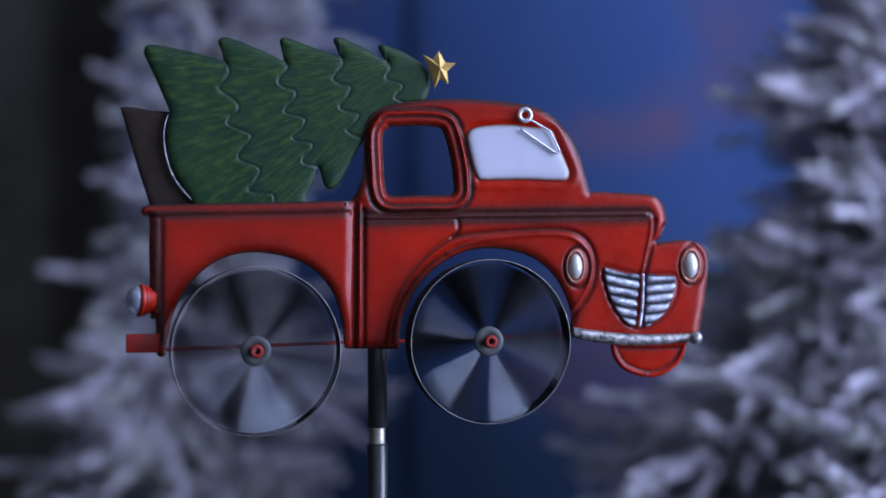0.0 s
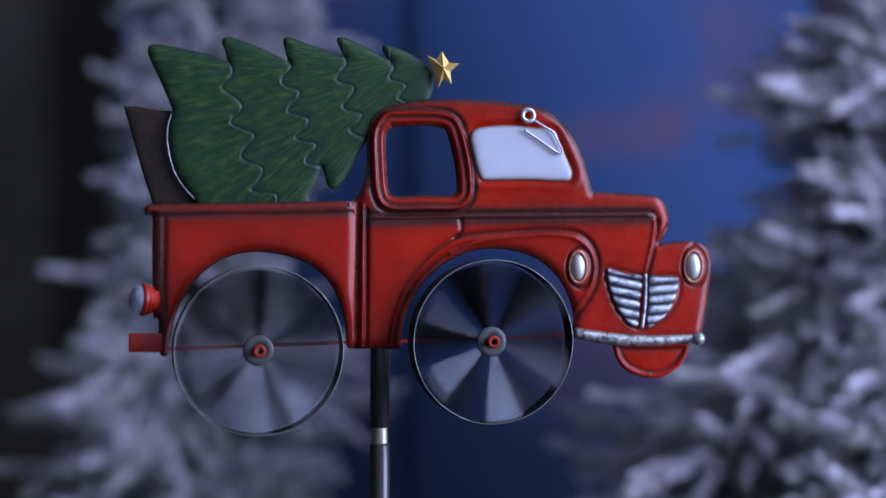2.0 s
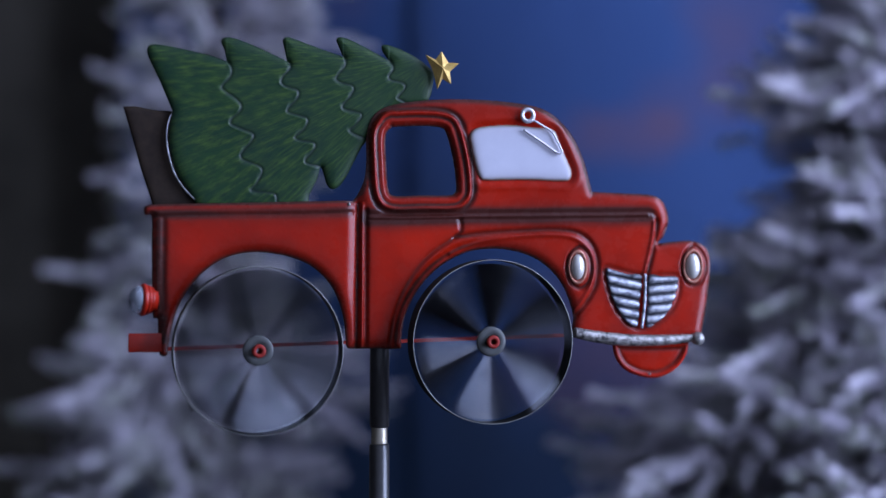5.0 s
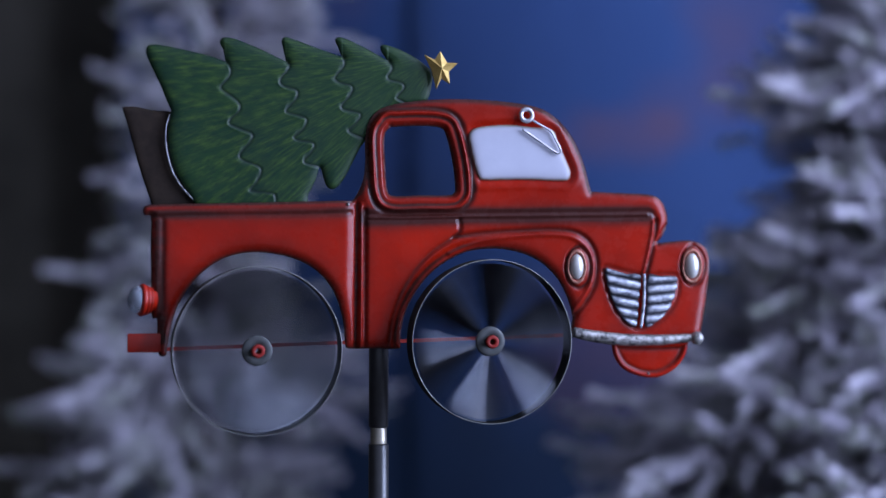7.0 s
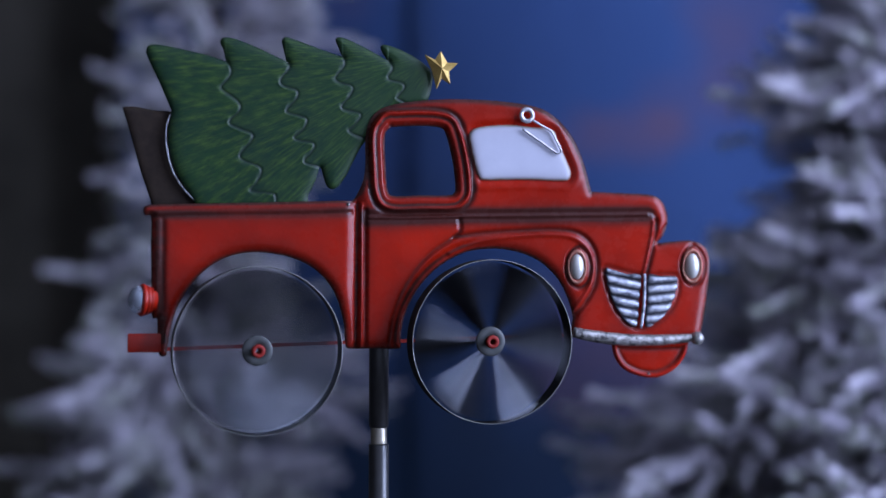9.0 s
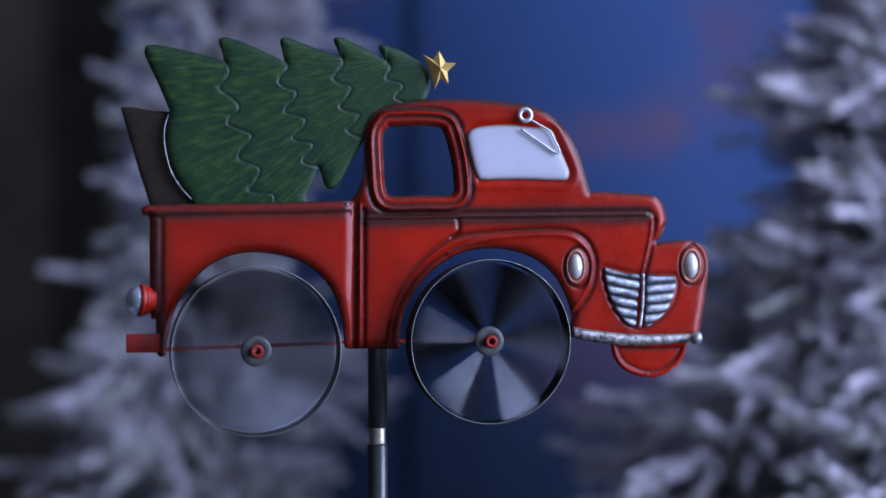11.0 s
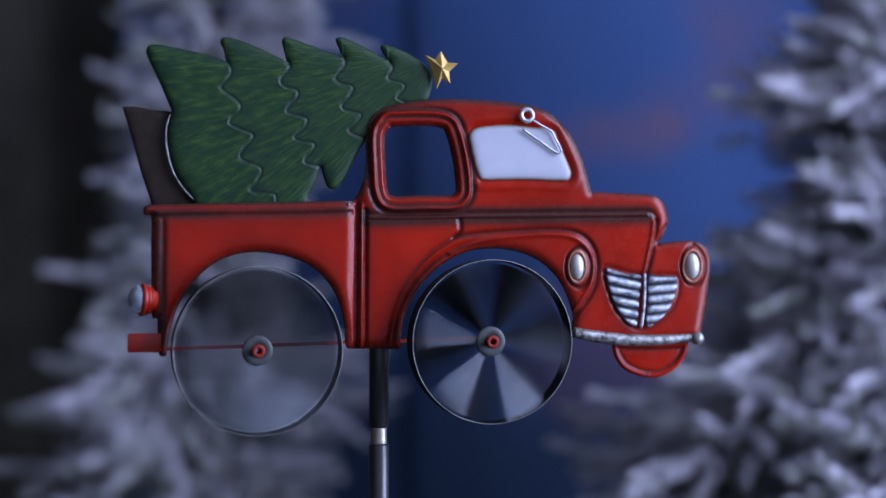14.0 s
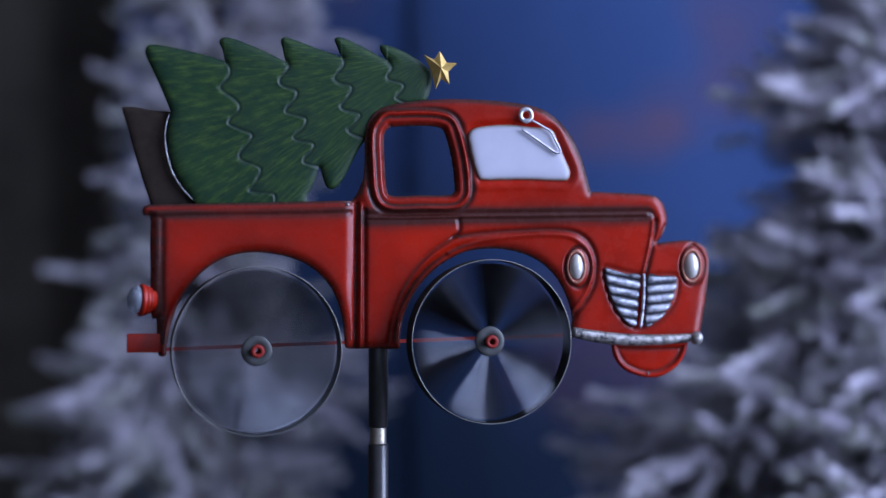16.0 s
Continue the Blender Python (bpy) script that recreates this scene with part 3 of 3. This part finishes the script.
    # the lamp sockets
    for socket in ([(161.8, 776.3), (169.5, 769.9), (171.9, 758.4), (168.6, 746.9), (161.4, 742.8), (154.2, 747.9), (151.3, 758.9), (154.2, 770.3)], [(260.3, 777.3), (268.2, 770.7), (271.2, 760.5), (268.2, 749.3), (260.3, 745.1), (252.9, 749.8), (250.4, 760.5), (252.9, 771.2)]):
        groove(socket, 1.8, 1.6, 0.9, True)
    # a seat for the grille
    groove([(183, 758.8), (190.7, 758.8), (205.3, 755.1), (218.5, 753.2), (232.2, 753.6), (245.5, 752.6), (247.9, 744.2), (244.5, 730.3), (234.6, 717.9), (217.5, 708.8), (205.3, 712.6), (193.2, 726.1), (185.9, 744.5)], 1.0, 2.0, 0.55, True)
    # hand-beaten unevenness
    h = h + 0.25 * np.sin(p[:, 0] * 0.071 + 1.3) * np.sin(p[:, 1] * 0.083 + 0.4)
    return h, g


plate("truck_body", spinner, RED, [BODY, WINDOW], 12, body_relief, 0.8, 1.4, "glossy red stamped body with darkened grooves")


def screen_relief(p, edge):
    # second value: rim stain plus edge shade, as colour
    return 1.6 * (1 - np.exp(-edge / 2.0)), 1.1 * bell(edge, 1.7) + 0.25 * np.exp(-edge / 5)


plate("windscreen", spinner, PALE, [SCREEN], 14.9, screen_relief, 1.0, 1.5, "pale lilac-white painted windscreen")


def wiper():
    m = pose((116.8, 881.4)[0] * 0.001, -0.0185, (116.8, 881.4)[1] * 0.001, 90)
    bm = bmesh.new()
    ring = [(0.0047 + 0.0018 * math.cos(a), 0.0013 * math.sin(a)) for a in [k * math.pi / 5 for k in range(10)]]
    lathe(bm, ring, m, 28, close=True)
    arm = part("wiper", bm, WIRE, spinner, "zinc wire wiper with an eyelet")
    bm = bmesh.new()
    run = spline([(121.2, 877.7), (129.3, 873.3), (137.3, 868.5), (141.1, 861.7), (145.3, 853.6), (142.5, 851.3), (134, 856.6), (123.6, 863.3), (113.3, 869.9)], 4, closed=False)
    tube(bm, [(x * 0.001, -0.0185, z * 0.001) for x, z in run], 0.0009, 8)
    part("blade", bm, WIRE, arm)


wiper()


def grille():
    left = [(183.6, 757.9), (189.4, 757.5), (201.5, 754.2), (214.1, 752.3), (212.6, 733), (210.7, 712.2), (202.9, 713.7), (193.3, 725.7), (186.5, 741.4)]
    right = [(220.4, 752.3), (232.2, 752.3), (244.9, 751.3), (244.9, 741.1), (240.5, 728.1), (232.2, 717.6), (218.5, 710.8), (219, 730.6)]
    for side, (loop, slope) in enumerate(((left, -0.20), (right, 0.08))):
        loop = spline(loop, 5)
        top = loop[:, 1].max()

        def relief(p, edge, slope=slope, top=top):
            row = (top - p[:, 1] + slope * (p[:, 0] - loop[:, 0].mean())) / 8.0
            wave = np.abs(np.sin(math.pi * row))
            h = 1.2 * (1 - np.exp(-edge / 1.2)) + 2.8 * wave ** 0.7
            # colour is darker in the gaps between ribs and along the rim
            return h, 0.2 + 1.5 * (1 - wave) ** 1.6 + 0.9 * bell(edge, 1.2)

        plate("grille", spinner, SILVER, [loop], 14.6, relief, 0.6, 1.5, "silver-painted ribbed radiator grille half")
    bm = bmesh.new()
    run = spline([(216.8, 754.2), (216.8, 742.2), (216.3, 728.4), (213.9, 710)], 5, closed=False)
    tube(bm, [(x * 0.001, -0.0175, z * 0.001) for x, z in run], 0.0013, 10)
    part("grille_bar", bm, SILVER, spinner)


grille()


def headlamp(c, rx, rz):
    bm = bmesh.new()
    ring = [(1.0 + 0.12 * math.cos(a), 0.12 * math.sin(a)) for a in [k * math.pi / 4 for k in range(8)]]
    m = Matrix.Translation((c[0] * 0.001, -0.0160, c[1] * 0.001)) @ Matrix.Diagonal((rx * 1.28, 0.010, rz * 1.22, 1)) @ pose(0, 0, 0, 90)
    lathe(bm, ring, m, 36, close=True)
    bezel = part("headlamp", bm, COPPER, spinner, "headlamp with a worn copper bezel")
    bm = bmesh.new()
    dome = [(math.cos(a), 0.9 * math.sin(a)) for a in [k * math.pi / 16 for k in range(8)]] + [(0, 0.9)]
    m = Matrix.Translation((c[0] * 0.001, -0.0152, c[1] * 0.001)) @ Matrix.Diagonal((rx, 0.0062, rz, 1)) @ pose(0, 0, 0, 90)
    lathe(bm, [(0, -0.3), (1, -0.3)] + dome, m, 36)
    part("lamp_dome", bm, PEARL, bezel, "pearly silver-white lamp dome")


headlamp((159.8, 759.8), 0.0058, 0.0104)
headlamp((258.8, 760.5), 0.0062, 0.0106)


def front_bumper():
    bm = bmesh.new()
    run = spline([(157.1, 707), (171.9, 704), (193.5, 701), (212.9, 699.9), (234.8, 700.1), (252, 701.2), (260.9, 701.6)], 6, closed=False)
    n = len(run)
    tube(bm, [(x * 0.001, -0.0165, z * 0.001) for x, z in run], [0.0034 + 0.0016 * math.sin(math.pi * min(1, 0.15 + i / n)) for i in range(n)], 14)
    bar = part("front_bumper", bm, ZINC, spinner, "hammered grey zinc bumper bar")
    bm = bmesh.new()
    c = (262.4, 701.1)
    lathe(bm, [(0.0056 * math.sin(a), -0.0056 * math.cos(a)) for a in [k * math.pi / 10 for k in range(11)]], Matrix.Translation((c[0] * 0.001, -0.018, c[1] * 0.001)), 20)
    part("bumper_end", bm, ZINC, bar)


front_bumper()


def valance_relief(p, edge):
    h = 1.0 + 1.9 * bell(edge - 2.2, 1.5) - 0.6 * bell(edge - 5.5, 1.5) + 0.6 * (1 - np.exp(-edge / 9))
    return h, 0.75 * bell(edge - 5.2, 1.6)


VALANCE = spline([(190.3, 698.9), (190.3, 698.9), (192.7, 686.9), (200.4, 676.6), (212.6, 670.9), (223.8, 668.9), (234.6, 670.5), (246.9, 677.7), (254.3, 687.9), (256.8, 698.5), (256.8, 698.5), (224.8, 697.6)], 6)
plate("valance", spinner, RED, [VALANCE], 12, valance_relief, 0.8, 1.2, "rounded red valance under the bumper")


def rivet(c, r, mat):
    bm = bmesh.new()
    m = Matrix.Translation((c[0] * 0.001, -c[2] * 0.001, c[1] * 0.001)) @ pose(0, 0, 0, 90)
    lathe(bm, [(0, -0.002), (r, -0.002)] + [(r * math.cos(a), 0.6 * r * math.sin(a)) for a in (0, 0.4, 0.8, 1.2)] + [(0, 0.6 * r)], m, 14)
    part("rivet", bm, mat, spinner)


for spot, size, mat in (((*(221.8, 672.3), 14.6), 0.0012, ZINC), ((*(213.1, 698.1), 19.6), 0.0012, BARK), ((*(221.9, 697.6), 19.6), 0.0012, BARK), ((*(-27.2, 809), 14.4), 0.0013, ZINC)):
    rivet(spot, size, mat)


# ---- the load: a flat christmas tree with its trunk and star ----
TREE_TOP = [(-164.2, 880.1), (-173.6, 902.5), (-181.8, 919.6), (-183.5, 926.1), (-180.5, 930.5), (-170.6, 930.3), (-151.3, 926.9), (-134, 923), (-122.7, 918.9), (-122.7, 918.9), (-124.4, 927.7), (-127, 934.2), (-124, 937.7), (-115.7, 937.1), (-99, 931), (-75.6, 920.6), (-75.6, 920.6), (-77.8, 930.7), (-79.1, 936.8), (-75.6, 939.6), (-68.1, 937.6), (-50.2, 931.4), (-31.4, 925.3), (-31.4, 925.3), (-35, 933.6), (-36.8, 938.9), (-33.2, 940.8), (-26.9, 939.2), (-12, 932.5), (4.9, 923.5), (4.9, 923.5), (0.3, 930.6), (-0.2, 935), (4.9, 935.6), (15.4, 932.3), (29.1, 925.5), (40.6, 916.8)]
TREE_LOW = [(40.6, 916.8), (42, 909.6), (36.9, 891.5), (23.1, 888.1), (8.5, 884.7), (-3.3, 875.5), (-10.1, 863.8), (-13.3, 858.4), (-17.8, 852), (-27.8, 832.3), (-34.5, 822.9), (-39.9, 821.1), (-44, 824.6), (-47.5, 836.1), (-49.3, 837.4), (-52, 828.5), (-57.8, 816.5), (-63.6, 804.5), (-107.8, 804.3), (-140.5, 805), (-151.3, 818), (-160.8, 833.2), (-165.5, 848.3), (-166.8, 863.5), (-164.2, 880.1)]
TREE_EDGE = joined(TREE_TOP, TREE_LOW)
FIRST_TIER = [(-122.7, 918.9), (-120, 912.9), (-120.9, 907.6), (-127, 900.5), (-126.1, 896.1), (-117.4, 890.2), (-112.6, 885), (-113.9, 880.6), (-119.6, 875.2), (-120.5, 869.9), (-110.4, 865.3), (-103, 862.3), (-105.2, 857), (-112.6, 848.1), (-110.4, 842), (-98.1, 837.3), (-96.4, 833.4), (-99.9, 826.3), (-104.7, 819.7), (-100.8, 817.5), (-88.4, 816.3), (-84.9, 813.2), (-86, 796)]
SECOND_TIER = [(-75.6, 920.6), (-74.3, 915.8), (-80, 908.6), (-81.4, 903.2), (-76.9, 899.4), (-68.1, 896.9), (-69.4, 891.1), (-76, 883.9), (-75.6, 879.5), (-64.5, 876.6), (-60.5, 874.5), (-63.6, 868.2), (-70.7, 861.5), (-66.3, 857.6), (-55.1, 856), (-56.9, 850.6), (-62.3, 844.4), (-60.9, 840), (-49.3, 837.4)]
THIRD_TIER = [(-31.4, 925.3), (-30.9, 918.6), (-36.8, 911.4), (-38.1, 906.9), (-33.2, 903.4), (-24.6, 901), (-26.9, 894.7), (-32.7, 887.4), (-31.4, 883), (-22.4, 880.9), (-17.8, 879.2), (-21.5, 873.4), (-27.3, 867.5), (-23.3, 863.6), (-13.3, 860.1)]
FOURTH_TIER = [(4.9, 923.5), (7.6, 916.9), (3.9, 911.4), (5.8, 907), (15.8, 904.5), (16.7, 901.4), (12.6, 896.4), (11.2, 892.8), (18.6, 889.3)]


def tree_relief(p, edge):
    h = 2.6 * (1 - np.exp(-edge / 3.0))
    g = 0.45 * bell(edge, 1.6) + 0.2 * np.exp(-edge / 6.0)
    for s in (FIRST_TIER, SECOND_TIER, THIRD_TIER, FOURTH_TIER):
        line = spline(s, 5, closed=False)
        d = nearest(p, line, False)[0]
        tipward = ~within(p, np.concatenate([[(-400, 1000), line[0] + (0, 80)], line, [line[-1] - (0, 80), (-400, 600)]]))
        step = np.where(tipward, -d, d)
        # a ripple in the relief breaks up each step's highlight
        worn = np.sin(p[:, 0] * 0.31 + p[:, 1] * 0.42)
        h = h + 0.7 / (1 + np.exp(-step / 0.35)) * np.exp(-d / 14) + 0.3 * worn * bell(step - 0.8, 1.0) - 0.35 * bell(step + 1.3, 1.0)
        # shade on the tip side of each step, put into the colour
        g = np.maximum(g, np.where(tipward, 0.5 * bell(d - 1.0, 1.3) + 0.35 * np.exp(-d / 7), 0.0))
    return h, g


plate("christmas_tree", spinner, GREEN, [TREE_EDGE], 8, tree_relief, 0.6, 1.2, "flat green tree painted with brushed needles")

LOG = spline([(-201.3, 882.6), (-201.3, 882.6), (-191.9, 883.2), (-177, 880.4), (-159.8, 878.1), (-151.1, 861.7), (-146.8, 826.8), (-136, 802.9), (-136, 802.9), (-177, 802.7), (-177, 802.7), (-187.7, 835.1), (-194.9, 861)], 5)
plate("tree_trunk", spinner, BARK, [LOG], 4, lambda p, edge: (1.2 * (1 - np.exp(-edge / 2)), np.zeros(len(p))), 1.2, 1.2, "dark brown flat tree trunk")


# rim light along the tree's edge, built as a thin pale strip
def trunk_edge():
    run = spline([(-165.2, 877.3), (-167.8, 869), (-168.6, 859), (-166.9, 846), (-163, 833), (-156.6, 822.2), (-148.8, 813.6), (-142.8, 808.4)], 5, closed=False)
    bm = bmesh.new()
    n = len(run)
    tube(bm, [(x * 0.001, -0.0082, z * 0.001) for x, z in run], [0.0003 + 0.0004 * math.sin(math.pi * i / n) for i in range(n)], 8)
    part("rim_light_strip", bm, EDGE, spinner, "thin pale strip standing for rim light on the tree's edge")


trunk_edge()


def star():
    tips = [(46.7, 931.1), (61, 922.1), (54.5, 905.3), (43.4, 901), (33.8, 928.1)]
    dips = [(52.2, 922.3), (53.6, 915.1), (47.6, 909.6), (40.2, 914.8), (42.1, 924.3)]
    c = (46.7, 917.2)
    bm = bmesh.new()
    loop = []
    for t, d in zip(tips, dips):
        loop += [t, d]
    front = [bm.verts.new((x * 0.001, -0.0145, z * 0.001)) for x, z in loop]
    back = [bm.verts.new((x * 0.001, -0.0130, z * 0.001)) for x, z in loop]
    top = bm.verts.new((c[0] * 0.001, -0.0200, c[1] * 0.001))
    low = bm.verts.new((c[0] * 0.001, -0.0120, c[1] * 0.001))
    for i in range(10):
        j = (i + 1) % 10
        bm.faces.new((front[j], front[i], top))
        bm.faces.new((back[i], back[j], low))
        bm.faces.new((front[i], front[j], back[j], back[i]))
    bmesh.ops.recalc_face_normals(bm, faces=bm.faces[:])
    part("star", bm, GOLD, spinner, "gold five-pointed star with folded faces", smooth=False)


star()


# ---- tail of the truck ----
def tail():
    c = (-185, 734.8)
    m = Matrix.Translation((c[0] * 0.001, -0.014, c[1] * 0.001)) @ pose(0, 0, 0, 0, -86, 12)
    bm = bmesh.new()
    lathe(bm, [(0, -0.009), (0.0075, -0.009), (0.0075, -0.0062), (0.0100, -0.0055), (0.0102, -0.0042), (0.0086, -0.0036), (0.0112, -0.0028), (0.0114, -0.0012), (0.0098, -0.0006), (0.0124, 0.0004), (0.0126, 0.0022), (0.0112, 0.0036), (0.0, 0.0036)], m, 36)
    lamp = part("tail_lamp", bm, PLAIN_RED, spinner, "tail lamp on a ribbed red base")
    bm = bmesh.new()
    lathe(bm, [(0, 0.0038), (0.0105, 0.0038)] + [(0.0105 * math.cos(a), 0.004 + 0.0085 * math.sin(a)) for a in [k * math.pi / 16 for k in range(1, 8)]] + [(0, 0.0125)], m, 36)
    part("lens", bm, LENS, lamp, "clear domed lens")
    a, b = [(-197.3, 694.7), (-170.5, 709.1)]
    bm = box(bmesh.new(), (a[0] * 0.001, -0.0135, a[1] * 0.001), (b[0] * 0.001, -0.0085, b[1] * 0.001), 0.0008)
    part("rear_bumper", bm, PLAIN_RED, spinner, "short flat red rear bumper")


tail()


def axle_bar(run):
    (x0, z0), (x1, z1) = run
    bm = bmesh.new()
    corners = [(x, y, z + s) for x, z in ((x0, z0), (x1, z1)) for y, s in ((-11.2, -1.4), (-11.2, 1.4), (-9.8, 1.4), (-9.8, -1.4))]
    v = [bm.verts.new(Vector(k) * 0.001) for k in corners]
    for k in range(4):
        j = (k + 1) % 4
        bm.faces.new((v[k], v[j], v[4 + j], v[4 + k]))
    bm.faces.new(v[3::-1])
    bm.faces.new(v[4:])
    bmesh.ops.recalc_face_normals(bm, faces=bm.faces[:])
    part("axle_bar", bm, DULL_RED, spinner, "thin red bar carrying the wheel", smooth=False)


axle_bar([(-170.8, 696.8), (-27.2, 700.6)])
axle_bar([(12.7, 701), (160.1, 704.7)])

BLADES = 6


def wheel(c):
    r0, r1, half = 0.0648, 0.0643, 0.0105
    bm = bmesh.new()
    lathe(bm, [(r0, -half), (r0, half), (r1, half), (r1, -half)], pose(0, 0, 0, 90), 128, close=True)
    hoop = part("wheel", bm, RIM, spinner, "spinning bladed wheel in a thin dark steel hoop", smooth=False)
    # highlight on the hoop's front edge, added as a paler ring
    bm = bmesh.new()
    lathe(bm, [(r0 - 0.0003 + 0.00034 * math.cos(a), half + 0.0003 * math.sin(a)) for a in [k * math.pi / 3 for k in range(6)]], pose(0, 0, 0, 90), 96, close=True)
    part("hoop_edge", bm, HOOP_GLINT, hoop, "bright hoop edge, its highlight put in as a pale ring")
    hoop.matrix_basis = pose(c[0] * 0.001, -0.027, c[1] * 0.001)
    for k in range(BLADES):
        phi, pitch = 2 * math.pi * k / BLADES, radians(43)
        radial = Vector((math.cos(phi), 0, math.sin(phi)))
        tangent = Vector((-math.sin(phi), 0, math.cos(phi)))
        chord = tangent * math.cos(pitch) + Vector((0, math.sin(pitch), 0))
        normal = -Vector((0, math.cos(pitch), 0)) + tangent * math.sin(pitch)
        bm = bmesh.new()
        grid = []
        for i in range(9):
            r = 0.0105 + (0.0612 - 0.0105) * i / 8
            width = 0.0036 + (r - 0.0105) * 0.55
            width *= 1.0 if i < 8 else 0.9
            grid.append([[bm.verts.new(radial * r + chord * (width * s) + normal * (0.0016 * (1 - s * s) * r / 0.06 + off)) for s in (-1, -0.5, 0, 0.5, 1)] for off in (0.0, -0.0005)])
        for a, b in zip(grid[:-1], grid[1:]):
            for q in range(4):
                bm.faces.new((a[0][q], a[0][q + 1], b[0][q + 1], b[0][q]))
                bm.faces.new((a[1][q + 1], a[1][q], b[1][q], b[1][q + 1]))
        for a, b in zip(grid[:-1], grid[1:]):
            bm.faces.new((a[0][0], b[0][0], b[1][0], a[1][0]))
            bm.faces.new((a[0][4], a[1][4], b[1][4], b[0][4]))
        bmesh.ops.recalc_face_normals(bm, faces=bm.faces[:])
        part("blade", bm, STEEL, hoop, "twisted sheet steel blade")
    bm = bmesh.new()
    lathe(bm, [(0.0035, 0.0), (0.0118, 0.0), (0.0118, 0.0012), (0.0108, 0.0018), (0.0035, 0.0018)], pose(0, -0.0015, 0, 90), 48, close=True)
    part("hub_washer", bm, WASHER, hoop, "round steel hub washer")
    bm = bmesh.new()
    lathe(bm, [(0.0022, -0.012), (0.0042, -0.012), (0.0042, 0.0062), (0.0052, 0.0068), (0.0052, 0.0085), (0.0045, 0.0095), (0.0026, 0.0095), (0.0022, 0.0088)], pose(0, -0.0010, 0, 90), 30, close=True)
    part("hub_tube", bm, DULL_RED, hoop, "red axle tube")
    return hoop


rear_wheel = wheel((-100.3, 696))
front_wheel = wheel((84.1, 701.1))

# How far the top of the truck leans to one side, in units of 0.45 mm: from a start time, step by step of a tenth of a second.
GUST_A = (0.0, (0, 5, 5, 2, 0, 4, 4, 0, 1, 5, 3.5, 1, 4, 5, 1, 0.5, 5, 4, 1, 3, 6))
GUST_B = (2.1, (2, -1, 2, 6, 3.7, -1, 3, 6, 2, 1.5, 4, 5, 3, 3, 3, 3, 4, 4, 1, 2.3, 5, 6))
GUST_C = (6.3, (3, 3, 3, 2, 5, 4, 3, 3, 3, 5, 3, 0, 3, 8, 4, -4, 0, 8, 8, 0, 0, 5, 6, 1, 2, 5, 1, 3.5, 6, 2))
GUST_D = (11.3, (2, 4, 4, 2.5, 3, 5, -2, 0.7, 5, 6, -3, -4, 8, 13, 1, -4, 8, 10.8, 3))
GUST_E = (13.2, (1, 7, 4, 1, 3, 7, 3, 0, 3.7, 6, 3, 0, 4, 8, 2, 1, 4, 8, 2, -1, 3, 6, 4, 2.7, 1, 2, 5, 5, 2))
YAW = 13.0

# Where the lowest blade of the front wheel stands, in degrees from straight down.
LOWEST_BLADE = [(0.0, 17), (0.5, -4), (1.0, 0), (1.5, -16), (2.0, 11), (2.5, -21), (3.0, 7), (3.5, -27), (4.0, -15), (6.5, -8), (7.0, -17), (7.5, -27), (8.0, 22), (8.5, 17),
                (9.0, 23), (11.5, 26), (12.0, -15), (12.5, -24), (13.0, 21), (13.5, -12), (14.0, 28), (14.5, 3), (15.0, -7), (15.5, 28), (16.0, -17)]


def sway_rows():
    known = {}
    for start, values in (GUST_A, GUST_B, GUST_C, GUST_D, GUST_E):
        for i, v in enumerate(values):
            known[round(start + 0.1 * i, 1)] = v
    for k in range(161):
        t = round(0.1 * k, 1)
        # between the gusts the stake swings gently at its own rate
        v = known[t] if t in known else 3.0 + 2.5 * math.cos(2 * math.pi * (t - (4.2 if t < 7 else 9.1)) / 0.42)
        yield t, v * 0.00045


def motions():
    base = spinner.location.copy()
    walk(spinner, [(t, pose(base.x, base.y, base.z, 0, math.degrees(s / 0.917), 0) @ pose(0, 0, 0, 0, 0, YAW)) for t, s in sway_rows()])
    # the rear wheel runs fast, gathering speed in the first seconds
    at = rear_wheel.location.copy()
    rows, turned = [], 10.0
    for k in range(16 * FPS + 1):
        rows.append((k / FPS, pose(at.x, at.y, at.z, 0, turned, 0)))
        turned += float(np.interp(k / FPS, (0.0, 1.5, 4.0, 7.0), (64.0, 66.0, 71.0, 86.0)))
    walk(rear_wheel, rows)
    # the front wheel runs slower, its turn fitted to the blades' look from the camera
    at = front_wheel.location.copy()
    turned, rows = 21.0 - LOWEST_BLADE[0][1], []
    for (t0, _), (t1, lean) in zip(LOWEST_BLADE[:-1], LOWEST_BLADE[1:]):
        count = round((t1 - t0) * FPS)
        goal = 21.0 - lean
        pitch = 360 / BLADES
        goal += pitch * round((turned + 40.0 * count - goal) / pitch)
        rows += [(t0 + i / FPS, pose(at.x, at.y, at.z, 0, turned + (goal - turned) * i / count, 0)) for i in range(count)]
        turned = goal
    rows.append((16.0, pose(at.x, at.y, at.z, 0, turned, 0)))
    walk(front_wheel, rows)


motions()
